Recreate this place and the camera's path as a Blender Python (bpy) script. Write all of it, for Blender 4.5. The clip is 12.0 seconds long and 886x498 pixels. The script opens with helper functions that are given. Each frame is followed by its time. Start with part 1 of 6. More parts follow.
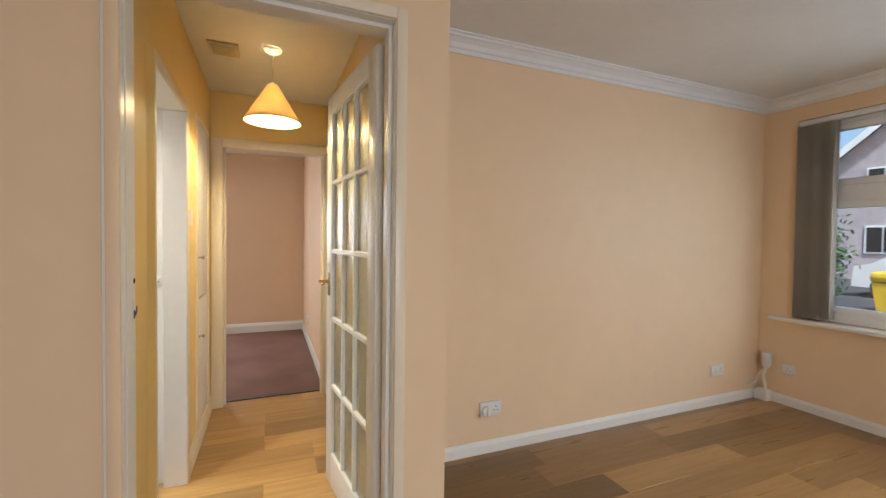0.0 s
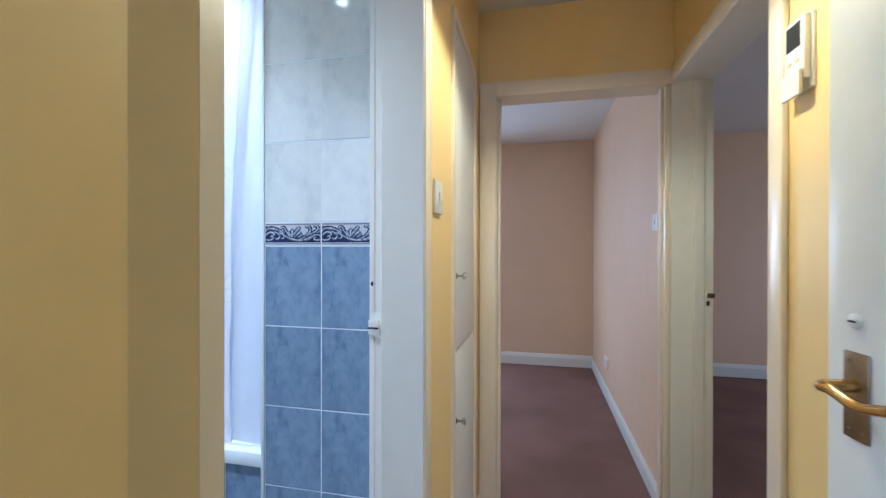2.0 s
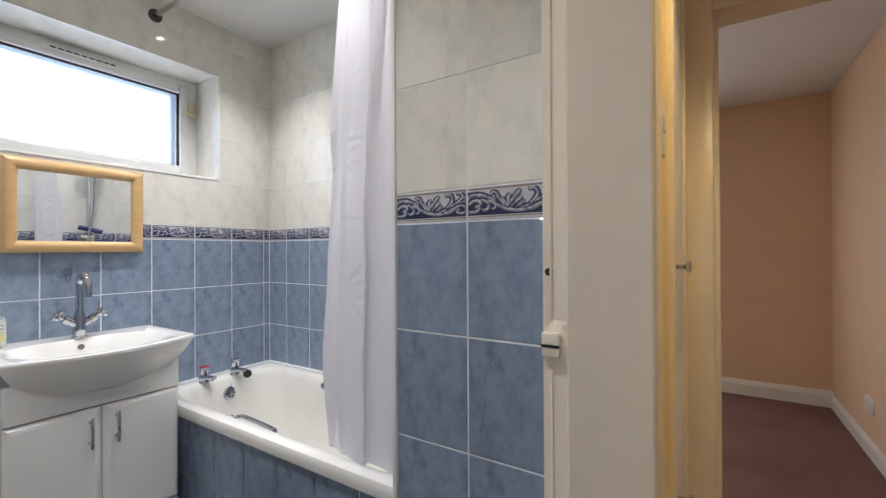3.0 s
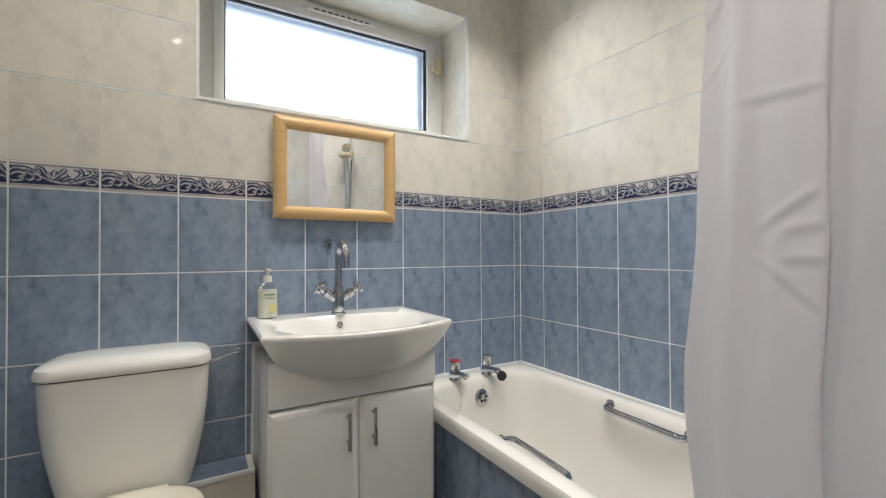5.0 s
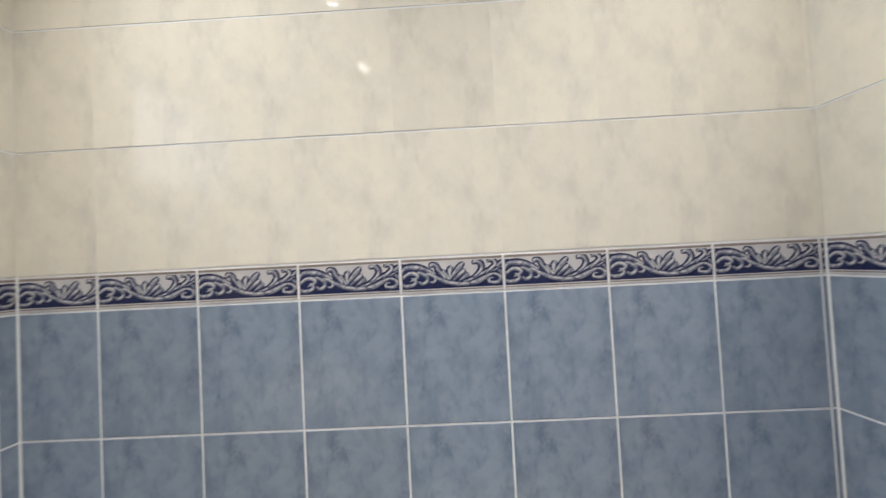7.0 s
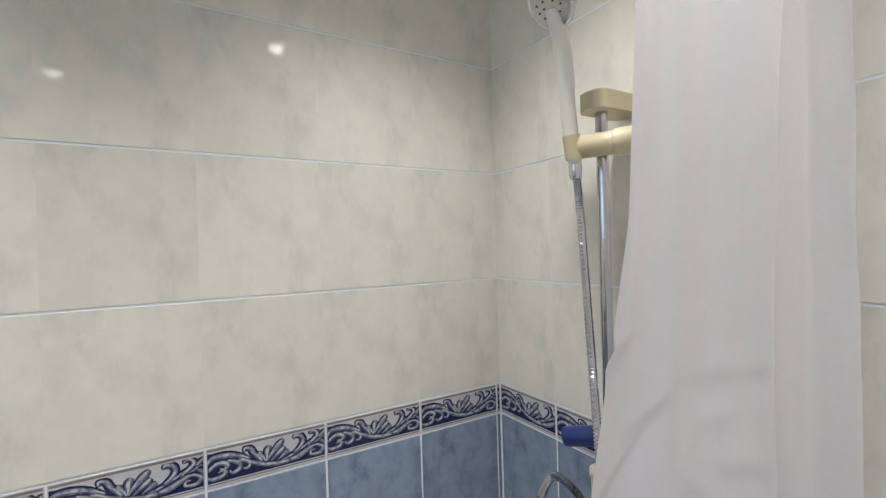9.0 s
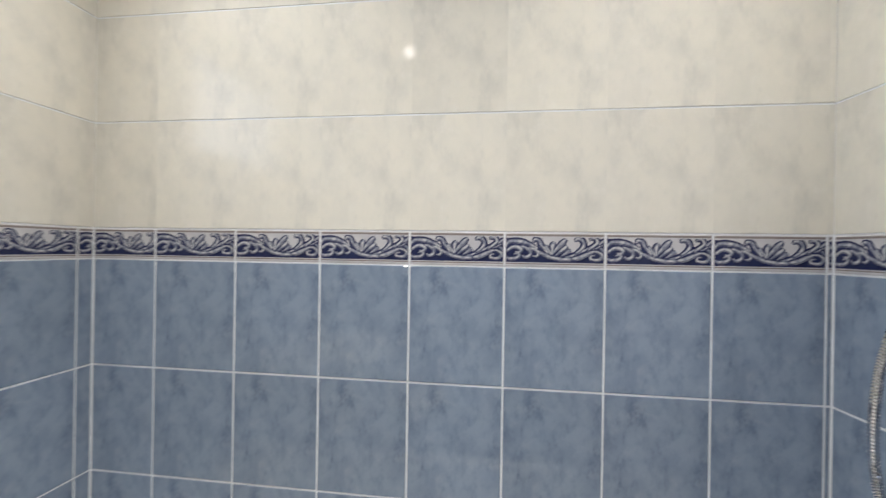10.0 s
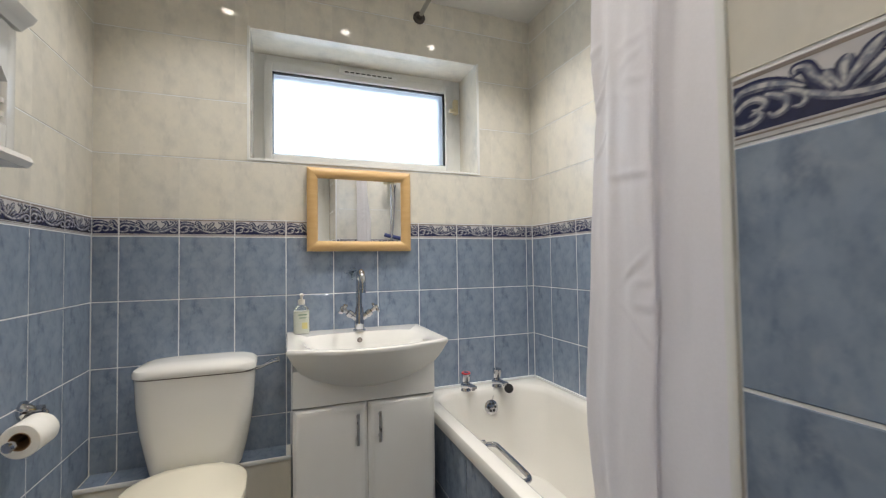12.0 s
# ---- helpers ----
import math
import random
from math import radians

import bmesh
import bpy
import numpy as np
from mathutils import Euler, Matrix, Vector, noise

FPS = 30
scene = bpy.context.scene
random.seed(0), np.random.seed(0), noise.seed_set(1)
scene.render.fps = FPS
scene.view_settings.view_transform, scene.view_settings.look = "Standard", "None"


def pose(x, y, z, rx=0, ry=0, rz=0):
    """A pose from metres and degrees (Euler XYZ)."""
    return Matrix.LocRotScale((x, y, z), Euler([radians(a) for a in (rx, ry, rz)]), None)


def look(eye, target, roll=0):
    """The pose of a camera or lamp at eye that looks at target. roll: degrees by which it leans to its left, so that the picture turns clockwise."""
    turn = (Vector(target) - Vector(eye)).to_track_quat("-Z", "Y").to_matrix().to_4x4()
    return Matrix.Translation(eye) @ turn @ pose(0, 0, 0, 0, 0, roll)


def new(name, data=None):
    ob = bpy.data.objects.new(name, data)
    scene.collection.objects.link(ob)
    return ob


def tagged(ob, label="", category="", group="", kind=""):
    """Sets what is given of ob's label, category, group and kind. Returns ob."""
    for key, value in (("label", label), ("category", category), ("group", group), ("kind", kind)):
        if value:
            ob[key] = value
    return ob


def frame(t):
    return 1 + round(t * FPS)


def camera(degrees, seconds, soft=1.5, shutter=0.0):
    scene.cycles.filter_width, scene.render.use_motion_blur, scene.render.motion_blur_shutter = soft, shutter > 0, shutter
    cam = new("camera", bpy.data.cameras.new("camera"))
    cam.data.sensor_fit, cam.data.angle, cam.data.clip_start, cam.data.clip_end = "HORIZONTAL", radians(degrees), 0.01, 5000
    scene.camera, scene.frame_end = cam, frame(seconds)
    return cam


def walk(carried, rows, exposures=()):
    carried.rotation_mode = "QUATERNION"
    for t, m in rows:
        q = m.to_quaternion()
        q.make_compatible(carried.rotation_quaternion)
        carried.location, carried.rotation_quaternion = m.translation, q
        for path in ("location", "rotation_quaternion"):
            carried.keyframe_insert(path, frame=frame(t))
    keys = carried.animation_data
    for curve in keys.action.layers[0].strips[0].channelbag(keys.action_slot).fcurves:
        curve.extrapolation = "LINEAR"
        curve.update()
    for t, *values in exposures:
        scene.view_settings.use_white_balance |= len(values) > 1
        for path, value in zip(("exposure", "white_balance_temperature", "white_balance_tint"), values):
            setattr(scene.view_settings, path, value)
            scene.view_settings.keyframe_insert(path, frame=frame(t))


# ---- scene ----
cam = camera(93.3, 12.0, soft=1.2, shutter=0.14)
PATH = [
    (0, (0.079, -0.2, 1.315), (0.847, 1.646, 1.266), 0.7),
    (0.5, (0.125, 0.227, 1.283), (0.486, 2.194, 1.256), 0.5),
    (1, (0.106, 0.678, 1.287), (0.173, 2.677, 1.258), 0.3),
    (1.5, (0.016, 1.075, 1.281), (-0.137, 3.069, 1.26), 0.3),
    (2, (-0.064, 1.385, 1.275), (-0.497, 3.338, 1.269), 0.1),
    (2.5, (-0.135, 1.627, 1.261), (-0.908, 3.471, 1.264), -0.1),
    (3, (-0.261, 1.759, 1.216), (-1.335, 3.446, 1.225), -0.3),
    (3.5, (-0.396, 1.824, 1.161), (-1.748, 3.297, 1.175), -0.4),
    (3.7, (-0.452, 1.837, 1.129), (-1.895, 3.221, 1.144), -0.5),
    (4.5, (-0.73, 1.905, 1.085), (-2.42, 2.985, 1.105), -0.4),
    (5.3, (-1.071, 1.995, 1.094), (-2.805, 2.992, 1.119), -0.2),
    (5.5, (-1.191, 2.008, 1.123), (-2.906, 3.036, 1.156), -0.2),
    (6, (-1.427, 2.113, 1.159), (-2.918, 3.445, 1.193), -0.5),
    (6.5, (-1.634, 2.38, 1.215), (-2.579, 4.143, 1.246), -1.4),
    (7, (-1.661, 2.533, 1.342), (-1.705, 4.532, 1.402), -2.9),
    (7.5, (-1.575, 2.551, 1.543), (-0.845, 4.413, 1.588), -3.7),
    (7.7, (-1.548, 2.534, 1.626), (-0.649, 4.321, 1.647), -3.8),
    (8.5, (-1.535, 2.528, 1.69), (-0.52, 4.25, 1.70), -2.3),
    (9.3, (-1.55, 2.538, 1.636), (-0.728, 4.361, 1.621), -0.3),
    (9.5, (-1.553, 2.539, 1.531), (-0.947, 4.445, 1.532), 0.4),
    (10, (-1.578, 2.47, 1.315), (-1.838, 4.453, 1.315), 0.9),
    (10.5, (-1.503, 2.289, 1.223), (-2.624, 3.945, 1.243), 0.4),
    (11, (-1.258, 2.121, 1.155), (-2.855, 3.324, 1.212), -0.3),
    (11.5, (-0.953, 2.071, 1.137), (-2.745, 2.957, 1.196), -0.6),
    (12, (-0.593, 2.107, 1.165), (-2.466, 2.808, 1.226), -0.8),
]
EXPOSURES = [(0, 0.34, 5700, 9), (0.5, 0.36, 5450, 8), (1.0, 0.12, 5000, 7), (1.5, 0.06, 4450, 7), (2.0, -0.02, 4300, 7), (2.5, -0.35, 5250, 14), (3.0, -0.74, 5900, 14), (3.6, -0.85, 6000, 11), (5.5, -0.97, 6400, 11), (6.0, -1.02, 6400, 12), (6.5, -0.92, 6450, 12), (7.0, -0.78, 6550, 12), (7.5, -1.08, 6350, 13), (9.5, -1.15, 6100, 11), (10.0, -0.78, 6250, 12), (10.5, -0.92, 6200, 12), (11.5, -1.1, 6350, 12), (12, -0.92, 6400, 12)]
walk(cam, [(t, look(eye, target, roll)) for t, eye, target, roll in PATH], EXPOSURES)

# ---- world, sun and daylight at the windows ----
world = bpy.data.worlds.new("overcast_sky")
scene.world = world
world.use_nodes = True
wn = world.node_tree
sky = wn.nodes.new("ShaderNodeTexSky")
sky.sky_type = 'NISHITA'
sky.sun_disc = False
sky.sun_elevation, sky.sun_rotation = radians(35), radians(200)
sky.air_density, sky.dust_density = 1.0, 3.0
wn.nodes["Background"].inputs["Strength"].default_value = 0.15
wn.links.new(sky.outputs[0], wn.nodes["Background"].inputs["Color"])
sun_data = bpy.data.lights.new("sun", 'SUN')
sun_data.energy, sun_data.angle, sun_data.color = 5.0, radians(4), (1, 0.97, 0.93)
new("sun", sun_data).matrix_basis = look((0, 0, 20), (6, 10, 0))


def window_light(name, eye, target, w, h, watts, colour=(0.86, 0.93, 1.0)):
    """Daylight standing in a known window or in an added, unseen opening."""
    d = bpy.data.lights.new(name, 'AREA')
    d.shape, d.size, d.size_y, d.energy, d.color = 'RECTANGLE', w, h, watts, colour
    ob = new(name, d)
    ob.matrix_basis = look(eye, target)
    return ob


window_light("daylight_bathroom", (-2.84, 2.487, 1.90), (0, 2.487, 1.90), 0.88, 0.40, 4.2, (0.72, 0.86, 1.0))
window_light("daylight_living", (4.12, 0.2, 1.5), (1.9, 0.5, 0.3), 1.5, 1.45, 23, (0.93, 0.96, 1.0))
# Added fill lamp: no window is known here, it brightens the door wall.
window_light("added_fill_living", (0.4, -3.34, 1.45), (0.4, -1.0, 0.55), 2.2, 1.3, 44, (0.96, 0.97, 1.0))
# Bedroom window is out of view, placed to light the partition.
window_light("daylight_bedroom", (-1.5, 6.12, 1.5), (-0.9, 4.6, 0.3), 1.3, 1.15, 42, (0.97, 0.97, 0.97))
# Added lamp: the back bedroom has no known window on this side.
window_light("added_fill_back_bedroom", (4.0, 4.2, 1.5), (2.4, 4.2, 0.2), 1.4, 1.2, 26, (0.98, 0.97, 0.96))

PENDANT = (0.097, 2.45)
lamp = bpy.data.lights.new("pendant_bulb_light", 'POINT')
lamp.energy, lamp.color, lamp.shadow_soft_size = 24, (1.0, 0.78, 0.40), 0.035
new("pendant_bulb_light", lamp).location = (*PENDANT, 2.045)

SPOTS = [(-2.11, 1.83, 44), (-2.11, 2.42, 52), (-2.11, 2.93, 68), (-1.31, 2.45, 46), (-1.30, 2.91, 60), (-0.98, 1.83, 84)]
for x, y, watts in SPOTS:
    spot_data = bpy.data.lights.new("downlight_light", 'SPOT')
    spot_data.energy, spot_data.color, spot_data.spot_size, spot_data.spot_blend, spot_data.shadow_soft_size = watts, (1.0, 0.95, 0.87), radians(112), 1.0, 0.03
    new("downlight_light", spot_data).location = (x, y, 2.435)


# ---- materials ----
def mat(name, a, b=None, rough=0.5, metal=0.0, scale=6.0, fine=60.0, bump=0.0, bump_scale=200.0, spec=0.5, stretch=(1, 1, 1), rand=0.0, coat=0.0, lo=0.35, hi=0.65, rough_var=0.08, tone=None, grain_lo=0.96, grain_hi=1.03):
    """Two-scale mottled surface in object space: colour between a and b, with fine grain and relief."""
    m = bpy.data.materials.new(name)
    m.use_nodes = True
    t = m.node_tree
    n, l = t.nodes, t.links
    p = n["Principled BSDF"]
    b = b or tuple(c * 0.88 for c in a)
    co = n.new("ShaderNodeTexCoord")
    mp = n.new("ShaderNodeMapping")
    mp.inputs["Scale"].default_value = stretch
    l.new(co.outputs["Object"], mp.inputs["Vector"])
    vec = mp.outputs["Vector"]
    if rand:
        oi = n.new("ShaderNodeObjectInfo")
        mul = n.new("ShaderNodeVectorMath")
        mul.operation = 'MULTIPLY'
        mul.inputs[1].default_value = (rand, rand * 0.7, rand * 1.3)
        cmb = n.new("ShaderNodeCombineXYZ")
        for i in range(3):
            l.new(oi.outputs["Random"], cmb.inputs[i])
        l.new(cmb.outputs[0], mul.inputs[0])
        add = n.new("ShaderNodeVectorMath")
        l.new(vec, add.inputs[0])
        l.new(mul.outputs[0], add.inputs[1])
        vec = add.outputs[0]
    big = n.new("ShaderNodeTexNoise")
    big.inputs["Scale"].default_value, big.inputs["Detail"].default_value = scale, 6
    l.new(vec, big.inputs["Vector"])
    small = n.new("ShaderNodeTexNoise")
    small.inputs["Scale"].default_value, small.inputs["Detail"].default_value = fine, 4
    l.new(vec, small.inputs["Vector"])
    mr = n.new("ShaderNodeMapRange")
    mr.inputs["From Min"].default_value, mr.inputs["From Max"].default_value = lo, hi
    l.new(big.outputs["Fac"], mr.inputs["Value"])
    mix = n.new("ShaderNodeMix")
    mix.data_type = 'RGBA'
    mix.inputs["A"].default_value, mix.inputs["B"].default_value = (*a, 1), (*b, 1)
    l.new(mr.outputs[0], mix.inputs["Factor"])
    grain = n.new("ShaderNodeMix")
    grain.data_type, grain.blend_type = 'RGBA', 'MULTIPLY'
    mg = n.new("ShaderNodeMapRange")
    mg.inputs["To Min"].default_value, mg.inputs["To Max"].default_value = grain_lo, grain_hi
    l.new(small.outputs["Fac"], mg.inputs["Value"])
    grain.inputs["Factor"].default_value = 1
    l.new(mix.outputs["Result"], grain.inputs["A"])
    l.new(mg.outputs[0], grain.inputs["B"])
    colour = grain.outputs["Result"]
    if tone:
        ot = n.new("ShaderNodeObjectInfo")
        tr_ = n.new("ShaderNodeMapRange")
        tr_.inputs["To Min"].default_value, tr_.inputs["To Max"].default_value = tone
        l.new(ot.outputs["Random"], tr_.inputs["Value"])
        tm = n.new("ShaderNodeMix")
        tm.data_type, tm.blend_type = 'RGBA', 'MULTIPLY'
        tm.inputs["Factor"].default_value = 1
        l.new(colour, tm.inputs["A"])
        l.new(tr_.outputs[0], tm.inputs["B"])
        colour = tm.outputs["Result"]
    l.new(colour, p.inputs["Base Color"])
    rr = n.new("ShaderNodeMapRange")
    rr.inputs["To Min"].default_value, rr.inputs["To Max"].default_value = max(0, rough - rough_var), min(1, rough + rough_var)
    l.new(big.outputs["Fac"], rr.inputs["Value"])
    l.new(rr.outputs[0], p.inputs["Roughness"])
    p.inputs["Metallic"].default_value = metal
    p.inputs["Specular IOR Level"].default_value = spec
    p.inputs["Coat Weight"].default_value = coat
    if bump:
        bn = n.new("ShaderNodeTexNoise")
        bn.inputs["Scale"].default_value, bn.inputs["Detail"].default_value = bump_scale, 3
        l.new(vec, bn.inputs["Vector"])
        bp = n.new("ShaderNodeBump")
        bp.inputs["Strength"].default_value, bp.inputs["Distance"].default_value = bump, 0.004
        l.new(bn.outputs["Fac"], bp.inputs["Height"])
        l.new(bp.outputs["Normal"], p.inputs["Normal"])
    return m


def glass(name, tint=(1, 1, 1), rough=0.0, bump=0.0, scale=60.0):
    m = mat(name, tint, tint, rough=rough, rough_var=0.0, bump=bump, bump_scale=scale)
    p = m.node_tree.nodes["Principled BSDF"]
    p.inputs["Transmission Weight"].default_value = 1.0
    p.inputs["IOR"].default_value = 1.45
    return m


def glow(name, colour, strength):
    m = bpy.data.materials.new(name)
    m.use_nodes = True
    p = m.node_tree.nodes["Principled BSDF"]
    p.inputs["Emission Color"].default_value = (*colour, 1)
    p.inputs["Emission Strength"].default_value = strength
    return m


PEACH = mat("peach_emulsion", (0.80, 0.60, 0.37), (0.785, 0.58, 0.355), rough=0.5, scale=1.3, fine=9, bump=0.05, bump_scale=130, spec=0.35)
YELLOW = mat("warm_magnolia_emulsion", (0.80, 0.60, 0.24), (0.78, 0.58, 0.225), rough=0.5, scale=1.5, fine=9, bump=0.05, bump_scale=130, spec=0.35)
PINK = mat("pink_peach_emulsion", (0.76, 0.545, 0.35), (0.74, 0.525, 0.335), rough=0.6, scale=1.3, fine=9, bump=0.05, bump_scale=130, spec=0.3)
CEIL = mat("white_ceiling_paint", (0.80, 0.79, 0.76), (0.74, 0.73, 0.70), rough=0.75, scale=1.1, fine=22, bump=0.2, bump_scale=90, spec=0.2)
GLOSS = mat("white_gloss_paint", (0.79, 0.76, 0.68), (0.775, 0.745, 0.66), rough=0.3, rough_var=0.02, scale=3, fine=25, bump=0.08, bump_scale=45)
CREAM = mat("cream_gloss_paint", (0.79, 0.69, 0.51), (0.775, 0.67, 0.49), rough=0.3, rough_var=0.02, scale=3, fine=25, bump=0.08, bump_scale=45)
LINING = mat("ivory_gloss_paint", (0.80, 0.735, 0.62), (0.785, 0.715, 0.60), rough=0.3, rough_var=0.02, scale=3, fine=25, bump=0.08, bump_scale=45)
UPVC = mat("white_upvc", (0.80, 0.81, 0.80), (0.75, 0.76, 0.75), rough=0.3, scale=2, fine=30)
LAMINATE = mat("oak_laminate", grain_lo=0.84, grain_hi=1.12, a=(0.52, 0.31, 0.10), b=(0.40, 0.225, 0.07), rough=0.32, scale=2.2, fine=26, stretch=(1.0, 14, 1), rand=37.0, bump=0.06, bump_scale=30, lo=0.3, hi=0.7, tone=(0.62, 1.1))
# Same oak as the hall, plank tones darkened for the dimmer living room.
LAMINATE_DARK = mat("dimmed_oak_laminate", grain_lo=0.84, grain_hi=1.12, a=(0.52, 0.305, 0.11), b=(0.41, 0.23, 0.08), rough=0.3, scale=2.2, fine=26, stretch=(1.0, 14, 1), rand=37.0, bump=0.06, bump_scale=30, lo=0.3, hi=0.7, tone=(0.26, 1.0))
CARPET = mat("mauve_carpet", grain_lo=0.84, grain_hi=1.12, a=(0.25, 0.145, 0.115), b=(0.20, 0.115, 0.09), rough=0.95, scale=2.0, fine=300, bump=0.9, bump_scale=420, spec=0.1)
GROUT = mat("white_grout", (0.80, 0.825, 0.85), (0.73, 0.75, 0.77), rough=0.7, scale=9, fine=120)


def glaze(name, base, cloud, smear, pale, rough, stroke=(0.48, 0.70), wear=0.5, fleck=0.5, coarse=16):
    """Printed marble glaze: soft clouds, slanting darker brush smears and small pale flecks under a glossy coat."""
    m = bpy.data.materials.new(name)
    m.use_nodes = True
    t = m.node_tree
    n, l = t.nodes, t.links
    p = n["Principled BSDF"]
    co = n.new("ShaderNodeTexCoord")

    def layer(scale, detail, turn_y, squash, lo, hi, shift, distort=0.0):
        mp = n.new("ShaderNodeMapping")
        mp.inputs["Rotation"].default_value = (0, radians(turn_y), 0)
        mp.inputs["Scale"].default_value = squash
        mp.inputs["Location"].default_value = shift
        l.new(co.outputs["Object"], mp.inputs["Vector"])
        tx = n.new("ShaderNodeTexNoise")
        tx.inputs["Scale"].default_value, tx.inputs["Detail"].default_value = scale, detail
        tx.inputs["Roughness"].default_value, tx.inputs["Distortion"].default_value = 0.6, distort
        l.new(mp.outputs[0], tx.inputs["Vector"])
        r = n.new("ShaderNodeMapRange")
        r.interpolation_type = 'SMOOTHSTEP'
        r.inputs["From Min"].default_value, r.inputs["From Max"].default_value = lo, hi
        l.new(tx.outputs["Fac"], r.inputs["Value"])
        return r.outputs[0]

    def over(below, colour, fac, share):
        k = n.new("ShaderNodeMath")
        k.operation = 'MULTIPLY'
        k.inputs[1].default_value = share
        l.new(fac, k.inputs[0])
        x = n.new("ShaderNodeMix")
        x.data_type = 'RGBA'
        l.new(k.outputs[0], x.inputs["Factor"])
        if isinstance(below, tuple):
            x.inputs["A"].default_value = (*below, 1)
        else:
            l.new(below, x.inputs["A"])
        x.inputs["B"].default_value = (*colour, 1)
        return x.outputs["Result"]
    c = over(base, cloud, layer(13, 6, 25, (1, 1, 0.8), 0.36, 0.66, (0.3, 0, 0.1), 0.2), 0.9)
    c = over(c, smear, layer(coarse, 6, -20, (1.7, 1, 0.75), stroke[0], stroke[1], (2.7, 0, 1.9), 0.15), wear)
    c = over(c, smear, layer(46, 4, -25, (1.3, 1, 0.8), 0.5, 0.78, (5.1, 0, 0.4), 0.2), wear * fleck)
    c = over(c, pale, layer(30, 6, 15, (1, 1, 0.8), 0.52, 0.74, (1.1, 0, 3.3), 0.4), 0.5)
    oi = n.new("ShaderNodeObjectInfo")
    tr_ = n.new("ShaderNodeMapRange")
    tr_.inputs["To Min"].default_value, tr_.inputs["To Max"].default_value = 0.95, 1.04
    l.new(oi.outputs["Random"], tr_.inputs["Value"])
    tm = n.new("ShaderNodeMix")
    tm.data_type, tm.blend_type = 'RGBA', 'MULTIPLY'
    tm.inputs["Factor"].default_value = 1
    l.new(c, tm.inputs["A"])
    l.new(tr_.outputs[0], tm.inputs["B"])
    l.new(tm.outputs["Result"], p.inputs["Base Color"])
    p.inputs["Roughness"].default_value = rough
    bn = n.new("ShaderNodeTexNoise")
    bn.inputs["Scale"].default_value, bn.inputs["Detail"].default_value = 16, 2
    l.new(co.outputs["Object"], bn.inputs["Vector"])
    bp = n.new("ShaderNodeBump")
    bp.inputs["Strength"].default_value, bp.inputs["Distance"].default_value = 0.06, 0.004
    l.new(bn.outputs["Fac"], bp.inputs["Height"])
    l.new(bp.outputs["Normal"], p.inputs["Normal"])
    return m


TILE_BLUE = glaze("blue_marbled_glaze", (0.262, 0.325, 0.42), (0.20, 0.252, 0.342), (0.10, 0.137, 0.212), (0.33, 0.385, 0.47), 0.07, wear=0.68)
TILE_WHITE = glaze("ivory_marbled_glaze", (0.76, 0.73, 0.65), (0.70, 0.68, 0.615), (0.48, 0.485, 0.465), (0.79, 0.765, 0.70), 0.06, (0.47, 0.80), 0.6, 0.25, 9)
NAVY = mat("navy_glaze", (0.017, 0.021, 0.066), (0.027, 0.034, 0.095), rough=0.15, scale=60)
SCROLL_MID = mat("grey_blue_glaze", (0.19, 0.20, 0.26), (0.07, 0.08, 0.14), rough=0.15, scale=120, fine=300, lo=0.4, hi=0.6)
SCROLL_LIGHT = mat("pale_grey_glaze", (0.56, 0.56, 0.58), (0.20, 0.22, 0.29), rough=0.15, scale=110, fine=300, lo=0.4, hi=0.62)
SCROLL_BACK = mat("white_glaze", (0.60, 0.59, 0.61), (0.50, 0.50, 0.53), rough=0.15, scale=30)
TAUPE = mat("taupe_glaze_line", (0.27, 0.235, 0.22), (0.22, 0.19, 0.18), rough=0.2)
CERAMIC = mat("white_sanitaryware", (0.79, 0.785, 0.755), (0.76, 0.755, 0.725), rough=0.06, rough_var=0.02, scale=2, fine=8, coat=0.3)
ACRYLIC = mat("white_bath_acrylic", (0.80, 0.785, 0.735), (0.76, 0.74, 0.69), rough=0.16, rough_var=0.05, scale=3, fine=12, coat=0.2)
SEAT = mat("cream_toilet_seat_plastic", (0.74, 0.70, 0.58), (0.70, 0.66, 0.54), rough=0.25, scale=3, fine=12)
FOIL = mat("white_gloss_cabinet_foil", (0.75, 0.75, 0.73), (0.72, 0.72, 0.695), rough=0.14, rough_var=0.04, scale=2, fine=9, coat=0.3)
CHROME = mat("chrome", (0.60, 0.61, 0.64), (0.55, 0.56, 0.59), rough=0.04, rough_var=0.015, metal=1.0, scale=8)
STEEL = mat("brushed_steel", (0.50, 0.50, 0.50), (0.42, 0.42, 0.42), rough=0.3, metal=1.0, scale=14)
DARK_METAL = mat("dark_tarnished_metal", (0.13, 0.11, 0.10), (0.08, 0.07, 0.065), rough=0.4, metal=0.8, scale=20)
BRASS = mat("aged_brass", grain_lo=0.84, grain_hi=1.12, a=(0.62, 0.42, 0.15), b=(0.42, 0.27, 0.09), rough=0.25, metal=1.0, scale=25)
BRONZE = mat("worn_bronze_plate", grain_lo=0.84, grain_hi=1.12, a=(0.36, 0.27, 0.16), b=(0.24, 0.17, 0.10), rough=0.36, metal=1.0, scale=30)
BLACK = mat("black_rubber", (0.012, 0.012, 0.014), (0.02, 0.02, 0.022), rough=0.5)
BEECH = mat("beech_frame", (0.66, 0.44, 0.20), (0.61, 0.39, 0.165), rough=0.35, scale=3, fine=30, stretch=(4, 1, 14), bump=0.05, bump_scale=80)
MIRROR = mat("mirror_silver", (0.88, 0.89, 0.90), (0.87, 0.88, 0.89), rough=0.01, rough_var=0.0, metal=1.0)
